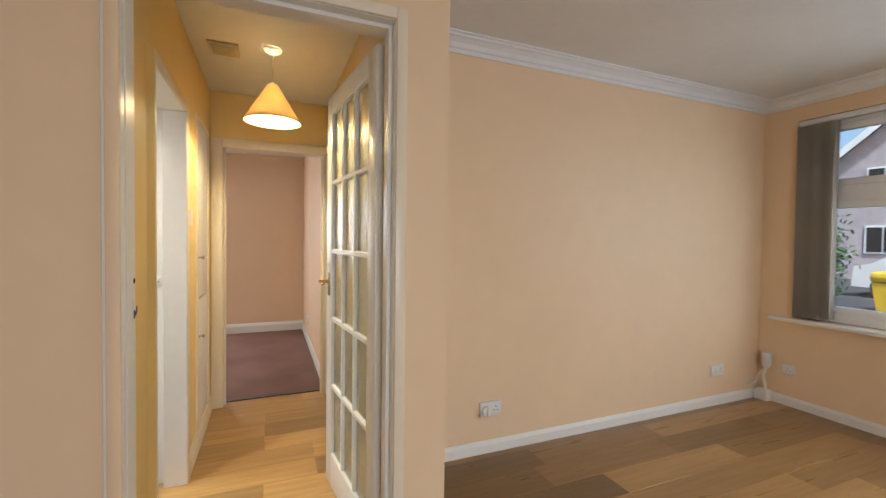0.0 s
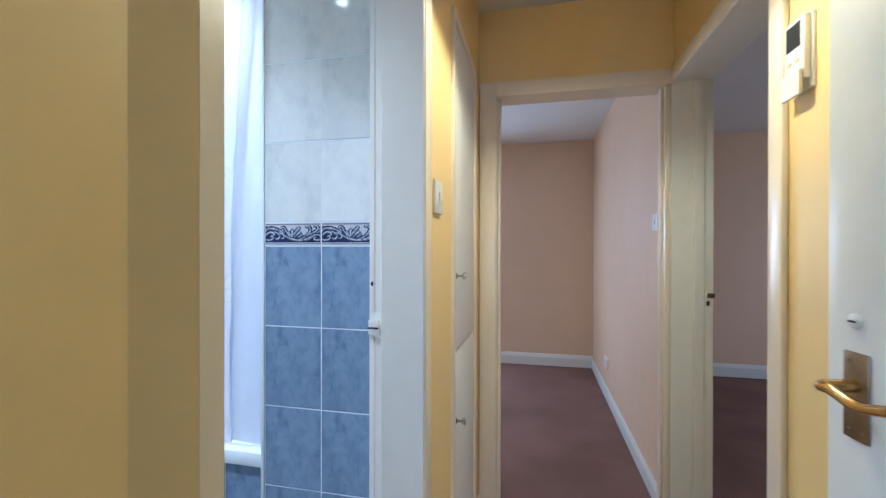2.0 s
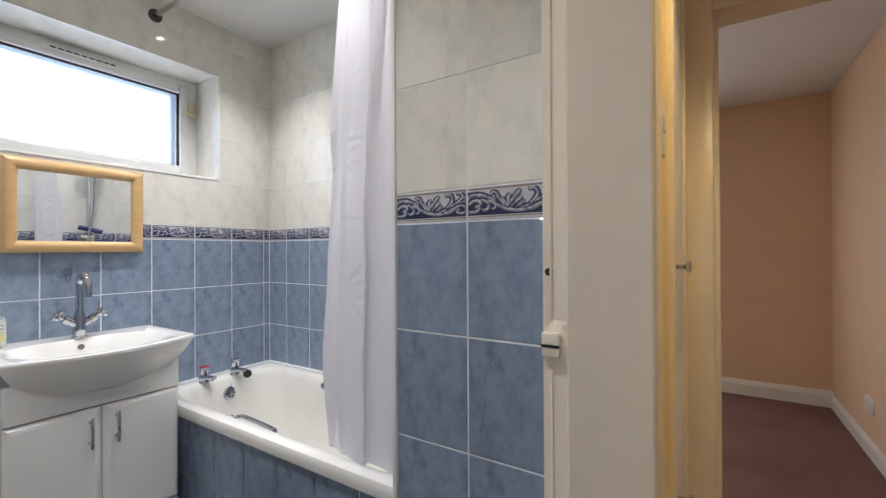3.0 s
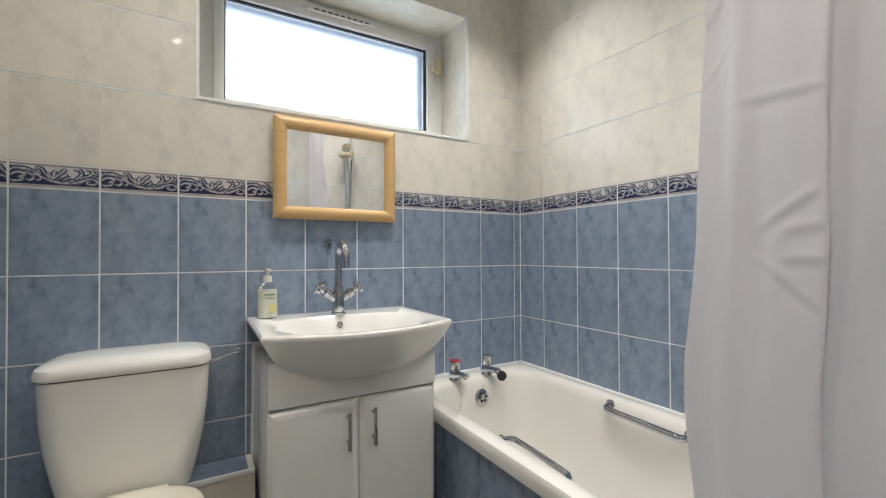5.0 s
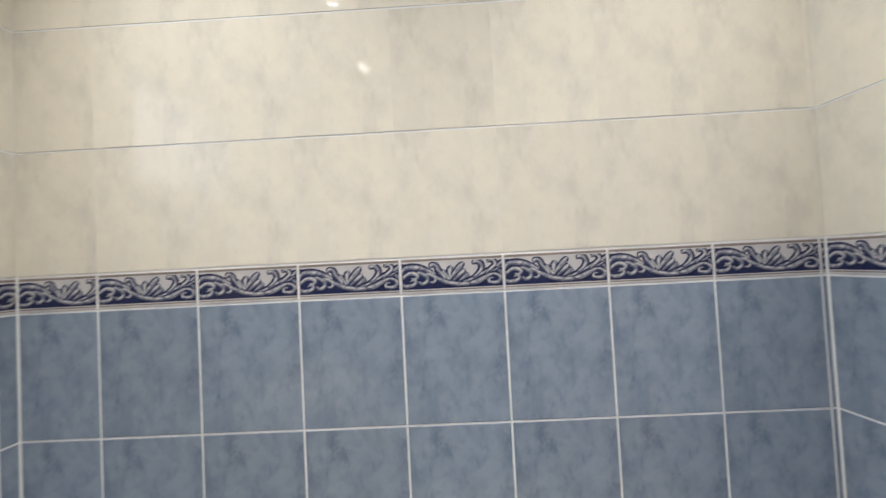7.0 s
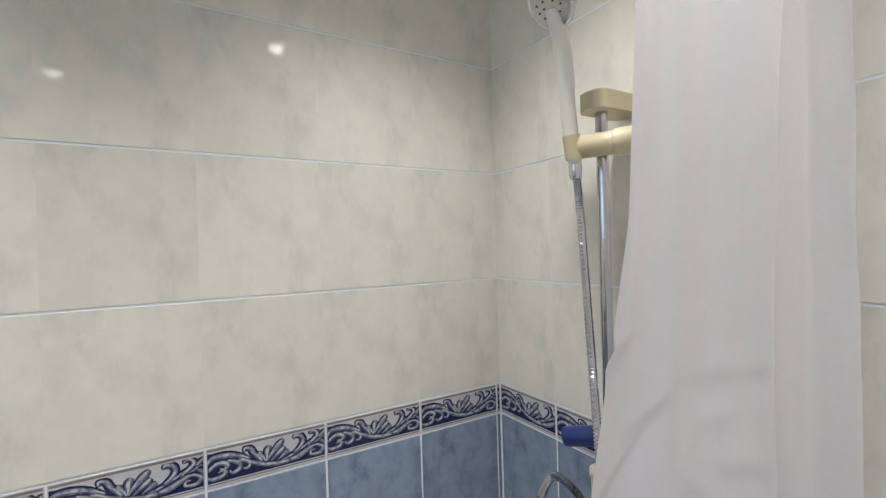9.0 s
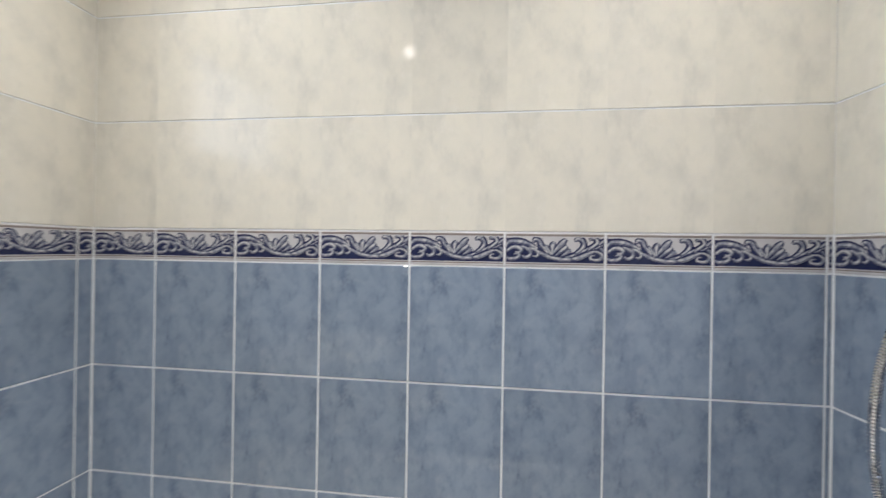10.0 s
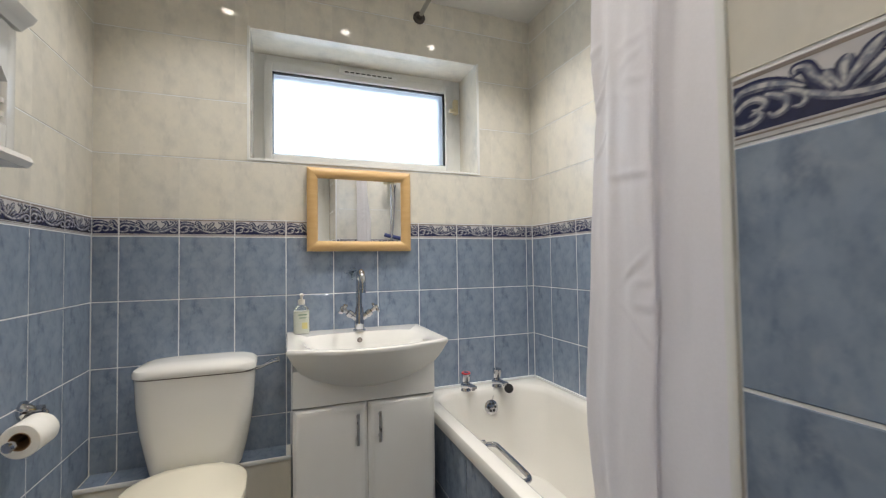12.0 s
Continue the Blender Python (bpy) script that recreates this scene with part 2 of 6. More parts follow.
CURTAIN = mat("white_polyester_curtain", (0.83, 0.81, 0.85), (0.81, 0.79, 0.83), rough=0.5, scale=4, fine=160, bump=0.015, bump_scale=500)
CURTAIN.node_tree.nodes["Principled BSDF"].inputs["Sheen Weight"].default_value = 0.25
PAPER = mat("toilet_paper", (0.80, 0.79, 0.75), (0.76, 0.75, 0.71), rough=0.95, scale=20, fine=160, bump=0.3, bump_scale=250)
CARDBOARD = mat("cardboard_core", (0.26, 0.15, 0.07), (0.2, 0.11, 0.05), rough=0.9)
IVORY = mat("aged_ivory_plastic", (0.62, 0.55, 0.36), (0.56, 0.49, 0.30), rough=0.35, scale=7)
PLASTIC = mat("white_switch_plastic", (0.76, 0.74, 0.68), (0.71, 0.69, 0.62), rough=0.35, scale=7)
BLUE_PLASTIC = mat("blue_plastic", (0.01, 0.03, 0.16), (0.008, 0.02, 0.12), rough=0.4)
RED = mat("red_plastic", (0.5, 0.02, 0.03), (0.4, 0.015, 0.02), rough=0.3)
PURPLE = mat("purple_liner_film", (0.22, 0.13, 0.34), (0.16, 0.09, 0.26), rough=0.35, scale=9, fine=40, bump=0.3, bump_scale=40)
SHADE = mat("cream_lampshade_fabric", (0.80, 0.62, 0.32), (0.77, 0.58, 0.28), rough=0.8, scale=3, fine=200, bump=0.2, bump_scale=400)
def translucent(m, share):
    """Lets light through a thin cloth: part of its diffuse light leaves on the far side."""
    t = m.node_tree
    p = t.nodes["Principled BSDF"]
    tl = t.nodes.new("ShaderNodeBsdfTranslucent")
    src = p.inputs["Base Color"].links[0].from_socket
    t.links.new(src, tl.inputs["Color"])
    ms = t.nodes.new("ShaderNodeMixShader")
    ms.inputs[0].default_value = share
    t.links.new(p.outputs[0], ms.inputs[1])
    t.links.new(tl.outputs[0], ms.inputs[2])
    t.links.new(ms.outputs[0], t.nodes["Material Output"].inputs["Surface"])


translucent(SHADE, 0.18)
translucent(CURTAIN, 0.3)
BULB = glow("lit_bulb", (1.0, 0.80, 0.48), 30.0)
SPOT_GLASS = glow("lit_downlight", (1.0, 0.93, 0.82), 40.0)
FROST = glass("frosted_glass", (0.97, 0.98, 1.0), rough=0.45, bump=0.1, scale=150)
OBSCURE = glass("pebbled_obscure_glass", (0.70, 0.73, 0.58), rough=0.26, bump=0.32, scale=60)
CLEAR = glass("clear_glass", (0.98, 1.0, 1.0), rough=0.0)
SOAP = glass("clear_bottle_plastic", (0.95, 0.97, 0.94), rough=0.22)
CLIP = glass("clear_suction_plastic", (0.86, 0.92, 0.97), rough=0.12)
LIQUID = mat("pale_soap", (0.74, 0.75, 0.67), (0.70, 0.71, 0.63), rough=0.2)
YELLOW_PRINT = mat("yellow_print", (0.75, 0.69, 0.34), (0.72, 0.62, 0.22), rough=0.4)
GREEN_PRINT = mat("green_print", (0.24, 0.36, 0.26), (0.20, 0.32, 0.22), rough=0.4)
BLIND = mat("grey_blind_fabric", (0.74, 0.69, 0.60), (0.70, 0.65, 0.56), rough=0.85, scale=6, fine=200, bump=0.2, bump_scale=500)
translucent(BLIND, 0.5)
VINYL = mat("grey_vinyl_floor", (0.17, 0.17, 0.165), (0.13, 0.13, 0.125), rough=0.4, scale=8)
# Brick paled and greyed so its colour carries the outdoor haze.
BRICK = mat("hazed_brick_wall", grain_lo=0.84, grain_hi=1.12, a=(0.45, 0.40, 0.41), b=(0.38, 0.33, 0.34), rough=0.9, scale=3, fine=30, bump=0.4, bump_scale=30)
ROOF = mat("brown_roof_tiles", (0.14, 0.09, 0.075), (0.10, 0.06, 0.05), rough=0.9, scale=4)
ASPHALT = mat("asphalt", grain_lo=0.84, grain_hi=1.12, a=(0.055, 0.055, 0.058), b=(0.04, 0.04, 0.042), rough=0.9, scale=2, fine=90, bump=0.4)
GRASS = mat("lawn", grain_lo=0.84, grain_hi=1.12, a=(0.06, 0.10, 0.03), b=(0.04, 0.075, 0.02), rough=0.95, scale=3, fine=80, bump=0.6)
LEAF = mat("hedge_leaves", (0.06, 0.11, 0.04), (0.035, 0.07, 0.022), rough=0.7, scale=8)
CAR_PAINT = mat("white_car_paint", (0.75, 0.76, 0.77), (0.72, 0.73, 0.74), rough=0.2, coat=0.6)
YELLOW_OBJECT = mat("yellow_plastic", (0.75, 0.50, 0.03), (0.68, 0.44, 0.025), rough=0.45)

# ---- building helpers ----
LOCAL = set()


def obj(name, bm, material, smooth=False):
    me = bpy.data.meshes.new(name)
    bmesh.ops.recalc_face_normals(bm, faces=bm.faces)
    bm.to_mesh(me)
    bm.free()
    for m in (material if isinstance(material, (list, tuple)) else [material]):
        me.materials.append(m)
    if smooth:
        me.shade_smooth()
        me.set_sharp_from_angle(angle=radians(38))
    return new(name, me)


def thing(name, at, label, category, group="", m=None):
    """An Empty at the base of a thing. With m its parts are built in its own axes, else in the world's."""
    ob = new(name)
    ob.empty_display_size = 0.05
    ob.matrix_basis = m if m else Matrix.Translation(at)
    if m:
        LOCAL.add(ob.name)
    return tagged(ob, label, category, group)


def part(name, bm, material, parent, label="", smooth=True):
    ob = obj(name, bm, material, smooth)
    ob.parent = parent
    if parent.type == 'EMPTY' and parent.name not in LOCAL:
        ob.matrix_parent_inverse = parent.matrix_basis.inverted()
    return tagged(ob, label)


def setting(name, bm, material, label, category, smooth=False):
    return tagged(obj(name, bm, material, smooth), label, category, "", "structure")


def box(bm, x0, x1, y0, y1, z0, z1, bev=0.0, seg=2):
    g = bmesh.ops.create_cube(bm, size=1, matrix=Matrix.Translation(((x0 + x1) / 2, (y0 + y1) / 2, (z0 + z1) / 2)) @ Matrix.Diagonal((x1 - x0, y1 - y0, z1 - z0, 1)))
    if bev:
        es = list({e for v in g["verts"] for e in v.link_edges})
        bmesh.ops.bevel(bm, geom=es, offset=bev, segments=seg, affect='EDGES', profile=0.5)
    return bm


def boxes(*rows, bev=0.0):
    bm = bmesh.new()
    for r in rows:
        box(bm, *r, bev=bev)
    return bm


def loft(bm, rings, cap0=True, cap1=True, closed=True):
    vs = [[bm.verts.new(p) for p in r] for r in rings]
    n = len(vs[0])
    for a, b in zip(vs, vs[1:]):
        for i in range(n if closed else n - 1):
            j = (i + 1) % n
            bm.faces.new((a[i], a[j], b[j], b[i]))
    if cap0:
        bm.faces.new(vs[0])
    if cap1:
        bm.faces.new(vs[-1])
    return bm


def ring(c, axis, r, seg):
    axis = Vector(axis).normalized()
    u = axis.orthogonal().normalized()
    v = axis.cross(u)
    return [Vector(c) + u * (r * math.cos(2 * math.pi * i / seg)) + v * (r * math.sin(2 * math.pi * i / seg)) for i in range(seg)]


def turn(bm, p0, axis, profile, seg=24):
    """A turned body along axis from p0: rows of (distance along, radius)."""
    axis = Vector(axis).normalized()
    return loft(bm, [ring(Vector(p0) + axis * d, axis, max(r, 1e-4), seg) for d, r in profile])


def tube(bm, pts, r, seg=10):
    pts = [Vector(p) for p in pts]
    rings, u = [], None
    for i, p in enumerate(pts):
        t = (pts[min(i + 1, len(pts) - 1)] - pts[max(i - 1, 0)]).normalized()
        u = t.orthogonal().normalized() if u is None else (u - t * u.dot(t)).normalized()
        v = t.cross(u)
        rr = r[i] if isinstance(r, (list, tuple)) else r
        rings.append([p + u * (rr * math.cos(2 * math.pi * k / seg)) + v * (rr * math.sin(2 * math.pi * k / seg)) for k in range(seg)])
    return loft(bm, rings)


def arc(points, n=8):
    """A smooth line through the points (Catmull-Rom)."""
    P = [Vector(p) for p in points]
    P = [P[0] * 2 - P[1]] + P + [P[-1] * 2 - P[-2]]
    out = []
    for i in range(1, len(P) - 2):
        a, b, c, d = P[i - 1:i + 3]
        for k in range(n):
            t = k / n
            out.append(0.5 * (2 * b + (c - a) * t + (2 * a - 5 * b + 4 * c - d) * t * t + (3 * b - a - 3 * c + d) * t ** 3))
    return out + [P[-2]]


def prism(bm, foot, z0, z1):
    return loft(bm, [[(x, y, z0) for x, y in foot], [(x, y, z1) for x, y in foot]])


def sweep_profile(bm, path, profile):
    """A moulding: profile rows (out, up) carried along straight legs of path rows ((x, y), (outx, outy))."""
    return loft(bm, [[(x + ox * o, y + oy * o, z) for o, z in profile] for (x, y), (ox, oy) in path])


# ---- the setting ----
W, N, S = -2.525, 3.343, 1.42
BC, HC, LC, RC = 2.46, 2.40, 2.49, 2.42
G = 0.0016

# floors
bm = boxes((-2.9, 4.3, -3.3, 3.50, -0.16, -0.008))
setting("floor_base", bm, VINYL, "dark underlay below the laminate planks", "floor")
# Floor covering is out of view; its dark grey is chosen to cut bounce.
setting("floor_bathroom", boxes((W, -0.475, S, N, -0.008, 0.0)), VINYL, "unseen bathroom floor, dark grey to cut bounce light", "floor")
setting("floor_bedroom", boxes((-2.6, 0.53, 3.505, 6.05, -0.1, 0.004)), CARPET, "mauve fitted carpet of the bedroom", "carpet")
setting("floor_back_bedroom", boxes((0.67, 3.95, 2.2, 6.0, -0.008, 0.004)), CARPET, "mauve fitted carpet of the back bedroom", "carpet")
setting("threshold_strip", boxes((-0.24, 0.49, 3.475, 3.515, 0.0, 0.009), bev=0.003), DARK_METAL, "dark worn metal threshold strip below the bedroom door", "threshold")

# ceilings
setting("ceiling_living", boxes((-2.8, 4.1, -3.2, 2.2, LC, LC + 0.1)), CEIL, "white painted living room ceiling", "ceiling")
setting("ceiling_hall", boxes((-0.47, 0.66, 1.215, 3.51, HC, HC + 0.085)), CEIL, "white painted hall ceiling", "ceiling")
setting("ceiling_bathroom", boxes((W - 0.1, -0.47, S - 0.1, N + 0.1, BC, BC + 0.1)), CEIL, "white painted bathroom ceiling", "ceiling")
setting("ceiling_bedroom", boxes((-2.7, 0.66, 3.51, 6.2, RC, RC + 0.1)), CEIL, "white painted bedroom ceiling", "ceiling")
setting("ceiling_back_bedroom", boxes((0.66, 4.1, 2.2, 6.2, RC, RC + 0.1)), CEIL, "white painted back bedroom ceiling", "ceiling")

# living room walls
TOP = 2.6
setting("wall_living_north", boxes((-2.8, -0.345, 1.215, S - 0.008, 0, TOP), (0.525, 0.684, 1.215, 2.05, 0, TOP), (-0.345, 0.525, 1.215, 1.36, 2.09, TOP)), PEACH, "peach painted wall round the hall door", "wall")
setting("wall_living_back", boxes((0.66, 4.1, 2.05, 2.2, 0, TOP)), PEACH, "peach painted living room wall", "wall")
LWY0, LWY1, LWZ0, LWZ1 = -0.6, 1.81, 0.72, 2.28
setting("wall_living_east", boxes((3.96, 4.16, LWY1, 2.05, 0, TOP), (3.96, 4.16, -3.2, LWY0, 0, TOP), (3.96, 4.16, LWY0, LWY1, 0, LWZ0), (3.96, 4.16, LWY0, LWY1, LWZ1, TOP)), PEACH, "peach painted window wall", "wall")
setting("wall_living_west", boxes((-2.9, -2.8, -3.2, 1.36, 0, TOP)), PEACH, "peach painted living room side wall", "wall")
# The opening in this unseen wall is added for the fill lamp.
setting("wall_living_south", boxes((-2.9, -0.75, -3.3, -3.2, 0, TOP), (1.55, 4.16, -3.3, -3.2, 0, TOP), (-0.75, 1.55, -3.3, -3.2, 0, 0.78), (-0.75, 1.55, -3.3, -3.2, 2.12, TOP)), PEACH, "peach painted living room rear wall with an added opening", "wall")

# hall walls
setting("wall_hall_west", boxes((-0.345, -0.33, 1.3475, 1.655, 0, 2.0895), (-0.345, -0.33, 1.3605, 1.655, 2.0895, TOP), (-0.47, -0.345, S - 0.008, 1.655, 0, TOP), (-0.47, -0.33, 1.655, 2.40, 2.01, TOP), (-0.47, -0.33, 2.40, 2.725, 0, TOP), (-0.47, -0.33, 2.725, 3.36, 2.03, TOP), (-0.47, -0.33, 3.19, 3.38, 0, 2.03), (-0.47, -0.33, 2.725, 3.19, 0, 0.12)), YELLOW, "warm magnolia hall wall with the bathroom door opening", "wall")
setting("wall_cupboard_core", prism(bmesh.new(), [(-0.8984, 2.5466), (-0.475, 2.5466), (-0.475, 3.40), (-0.9552, 3.40)], 0, TOP), GROUT, "grouted core of the tiled shower end wall", "wall")
setting("wall_hall_north", boxes((-0.47, -0.275, 3.38, 3.51, 0, TOP), (-0.275, 0.53, 3.38, 3.51, 2.02, TOP)), YELLOW, "warm magnolia hall wall over the bedroom door", "wall")
setting("wall_hall_east", boxes((0.525, 0.66, 2.05, 2.565, 0, TOP), (0.525, 0.66, 2.565, 3.41, 2.03, TOP)), YELLOW, "warm magnolia hall wall with the back bedroom door", "wall")

# bedroom walls
setting("wall_bedroom_partition", boxes((0.53, 0.66, 3.41, 6.05, 0, TOP)), PINK, "pink-peach bedroom partition wall", "wall")
setting("wall_bedroom_north", boxes((-2.7, -2.2, 6.05, 6.2, 0, TOP), (-0.8, 4.1, 6.05, 6.2, 0, TOP), (-2.2, -0.8, 6.05, 6.2, 0, 0.9), (-2.2, -0.8, 6.05, 6.2, 2.1, TOP)), PINK, "pink-peach bedroom end wall with a window", "wall")
setting("wall_bedroom_west", boxes((-2.7, -2.55, 3.51, 6.05, 0, TOP)), PINK, "pink-peach bedroom side wall", "wall")
# Unseen wall; its opening is added to let the lamp in.
setting("wall_back_bedroom_east", boxes((3.95, 4.1, 2.2, 3.5, 0, TOP), (3.95, 4.1, 4.9, 6.05, 0, TOP), (3.95, 4.1, 3.5, 4.9, 0, 0.9), (3.95, 4.1, 3.5, 4.9, 2.1, TOP)), PINK, "pink-peach back bedroom wall with an added opening", "wall")

# bathroom walls behind the tiles
WY0, WY1, WZ0, WZ1 = 1.958, 3.031, 1.612, 2.184
wall_w = setting("wall_bathroom_west", boxes((W - 0.33, W - G, S - 0.1, WY0, 0, TOP), (W - 0.33, W - G, WY1, N + 0.14, 0, TOP), (W - 0.33, W - G, WY0, WY1, 0, WZ0), (W - 0.33, W - G, WY0, WY1, WZ1, TOP)), GROUT, "tiled bathroom window wall, blue below and ivory above", "wall")
wall_n = setting("wall_bathroom_north", boxes((W - 0.1, -0.47, N + G, N + 0.14, 0, TOP)), GROUT, "tiled wall along the bath, blue below and ivory above", "wall")
wall_s = setting("wall_bathroom_south", boxes((W, -0.47, S - 0.008, S - G, 0, TOP)), GROUT, "tiled bathroom wall beside the toilet", "wall")
wall_e = setting("wall_shower_end", boxes((-0.60, -0.476, 2.5467, 2.5489, 0, BC)), GROUT, "tiled shower end wall and its return", "wall")


def skirting(name, p0, p1, out, h, material=GLOSS, label="white gloss painted skirting board"):
    prof = [(0, 0), (0.016, 0), (0.016, h * 0.72), (0.011, h * 0.86), (0.006, h), (0, h)]
    return setting(name, sweep_profile(bmesh.new(), [(p0, out), (p1, out)], prof), material, label, "skirting board")


skirting("baseboard_living_back", (0.684, 2.05), (3.96, 2.05), (0, -1), 0.075)
skirting("baseboard_living_east", (3.96, 2.034), (3.96, -3.2), (-1, 0), 0.075)
skirting("baseboard_living_return", (0.684, 1.215), (0.684, 2.034), (1, 0), 0.075)
skirting("baseboard_living_left", (-2.8, 1.215), (-0.34, 1.215), (0, -1), 0.075)
skirting("baseboard_living_pier", (0.53, 1.215), (0.684, 1.215), (0, -1), 0.075)
skirting("baseboard_hall_west", (-0.33, 2.42), (-0.33, 3.38), (1, 0), 0.11, CREAM, "cream gloss skirting along the hall")
skirting("baseboard_hall_pier", (-0.33, 1.36), (-0.33, 1.61), (1, 0), 0.11, CREAM, "cream gloss skirting along the hall")
skirting("baseboard_hall_east", (0.525, 1.36), (0.525, 2.53), (-1, 0), 0.11, CREAM, "cream gloss skirting along the hall")
skirting("baseboard_bedroom_end", (-2.55, 6.05), (0.53, 6.05), (0, -1), 0.13)
skirting("baseboard_bedroom_side", (0.53, 3.53), (0.53, 6.034), (-1, 0), 0.10)
skirting("baseboard_back_bedroom", (0.66, 6.05), (3.95, 6.05), (0, -1), 0.13)

# plaster cornice of the living room
prof = [(0, LC), (0, LC - 0.095), (0.012, LC - 0.095), (0.014, LC - 0.075), (0.026, LC - 0.068), (0.034, LC - 0.045), (0.055, LC - 0.026), (0.07, LC - 0.022), (0.074, LC - 0.010), (0.085, LC - 0.008), (0.085, LC)]
for nm, a, b, o in (("cornice_back", (0.684, 2.05), (3.96, 2.05), (0, -1)), ("cornice_east", (3.96, 2.05), (3.96, -3.2), (-1, 0)), ("cornice_return", (0.684, 1.215), (0.684, 2.05), (1, 0)), ("cornice_left", (-2.8, 1.215), (0.684, 1.215), (0, -1))):
    setting("trim_" + nm, sweep_profile(bmesh.new(), [(a, o), (b, o)], prof), CEIL, "white moulded plaster cornice", "cornice")


# ---- door frames ----
# living room door frame
door_frame = setting("door_1", boxes((-0.345, -0.300, 1.215, 1.347, 0, 2.09), (0.48, 0.525, 1.215, 1.36, 0, 2.09), (-0.300, 0.48, 1.215, 1.36, 2.065, 2.09), (-0.300, -0.2975, 1.25, 1.30, 0, 2.065), (0.466, 0.48, 1.25, 1.30, 0, 2.065), (-0.286, 0.466, 1.25, 1.30, 2.05, 2.065), bev=0.002), GLOSS, "white gloss door lining between living room and hall", "door frame")
part("architrave", boxes((0.483, 0.522, 1.201, 1.215, 0, 2.105), (-0.297, 0.483, 1.201, 1.215, 2.067, 2.105), bev=0.004), CREAM, door_frame, "cream gloss architrave")
part("painted_edge", boxes((-0.335, -0.3, 1.203, 1.215, 0, 2.105), bev=0.004), PEACH, door_frame, "peach painted edge bead")
part("architrave", boxes((0.482, 0.512, 1.36, 1.372, 0, 2.067), (-0.329, 0.512, 1.36, 1.372, 2.067, 2.097), bev=0.004), GLOSS, door_frame)
sp = part("strike_plate", boxes((-0.3005, -0.2988, 1.312, 1.342, 1.05, 1.12), bev=0.0006), GLOSS, door_frame, "painted-over strike plate")
part("worn_plate", prism(bmesh.new(), [(-0.2995, 1.322), (-0.2968, 1.322), (-0.2968, 1.330), (-0.2995, 1.330)], 1.062, 1.086), DARK_METAL, sp, "bare worn metal plate", False)
part("latch_lip", loft(bmesh.new(), [[(-0.2975 + o, 1.329 + a, z + dz) for o, dz in ((0, -0.004), (0.003, -0.004), (0.003, 0.004), (0, 0.004))] for a, z in ((0, 1.074), (0.011, 1.079), (0.0135, 1.083), (0.0155, 1.092))]), DARK_METAL, sp, "bent dark latch lip", False)
part("bolt_hole", boxes((-0.3003, -0.2970, 1.325, 1.332, 1.168, 1.183), bev=0.001), BLACK, door_frame)

# bathroom door frame: lining with rebate, seen from the hall and in passing
bath_frame = setting("door_2", boxes((-0.478, -0.33, 2.385, 2.41, 0, 1.995), (-0.424, -0.318, 2.325, 2.384, 0, 1.955), (-0.478, -0.33, 1.655, 1.672, 0, 1.995), (-0.424, -0.33, 1.672, 1.68, 0, 1.955), (-0.478, -0.33, 1.672, 2.385, 1.97, 1.995), (-0.424, -0.318, 1.682, 2.325, 1.955, 1.97), bev=0.002), LINING, "ivory gloss door lining of the bathroom", "door frame")
part("architrave", boxes((-0.33, -0.313, 2.328, 2.385, 0, 2.01), (-0.33, -0.313, 1.682, 2.328, 1.96, 2.01), bev=0.005), CREAM, bath_frame, "cream gloss architrave")
# This bevel takes the darker wall yellow to put its shade into colour.
part("architrave_leg", prism(bmesh.new(), [(-0.33, 1.612), (-0.314, 1.6555), (-0.33, 1.6555)], 0, 2.01), YELLOW, bath_frame, "bevelled edge in wall yellow, standing for its shade", False)
part("architrave_leg", prism(bmesh.new(), [(-0.33, 1.656), (-0.314, 1.656), (-0.314, 1.682), (-0.33, 1.682)], 0, 2.01), CREAM, bath_frame, "cream architrave leg", False)
part("bead", boxes((-0.484, -0.470, 2.411, 2.5445, 0, 2.06), (-0.484, -0.470, 1.60, 1.655, 0, 2.06), (-0.484, -0.470, 1.655, 2.411, 1.996, 2.06), bev=0.002), GLOSS, bath_frame)
part("lining_bead", boxes((-0.4665, -0.4625, 2.3825, 2.3856, 0, 1.043), (-0.4665, -0.4625, 2.3825, 2.3856, 1.113, 1.968), bev=0.001), LINING, bath_frame)
keep = part("latch_keep", boxes((-0.461, -0.435, 2.3832, 2.386, 1.046, 1.110), bev=0.001), LINING, bath_frame, "painted-over latch keep")
part("keep_box", boxes((-0.4765, -0.450, 2.373, 2.384, 1.056, 1.092), bev=0.002), LINING, keep)
part("latch_slot", boxes((-0.477, -0.4495, 2.3722, 2.374, 1.070, 1.0745)), BLACK, keep)
for z in (1.053, 1.102):
    part("screw", turn(bmesh.new(), (-0.445, 2.3834, z), (0, -1, 0), [(0, 0.0042), (0.0012, 0.003)], 12), LINING, keep)
part("bolt_hole", turn(bmesh.new(), (-0.468, 2.386, 1.183), (0, -1, 0), [(0, 0.006), (0.0022, 0.006)], 14), BLACK, bath_frame)

# bedroom door frames
bed_frame = setting("door_3", boxes((-0.275, -0.243, 3.38, 3.51, 0, 2.02), (0.492, 0.53, 3.41, 3.51, 0, 2.02), (-0.243, 0.492, 3.38, 3.51, 1.99, 2.02), (-0.243, -0.23, 3.42, 3.46, 0, 1.99), (0.479, 0.492, 3.42, 3.46, 0, 1.99), bev=0.002), CREAM, "cream gloss door lining of the bedroom", "door frame")
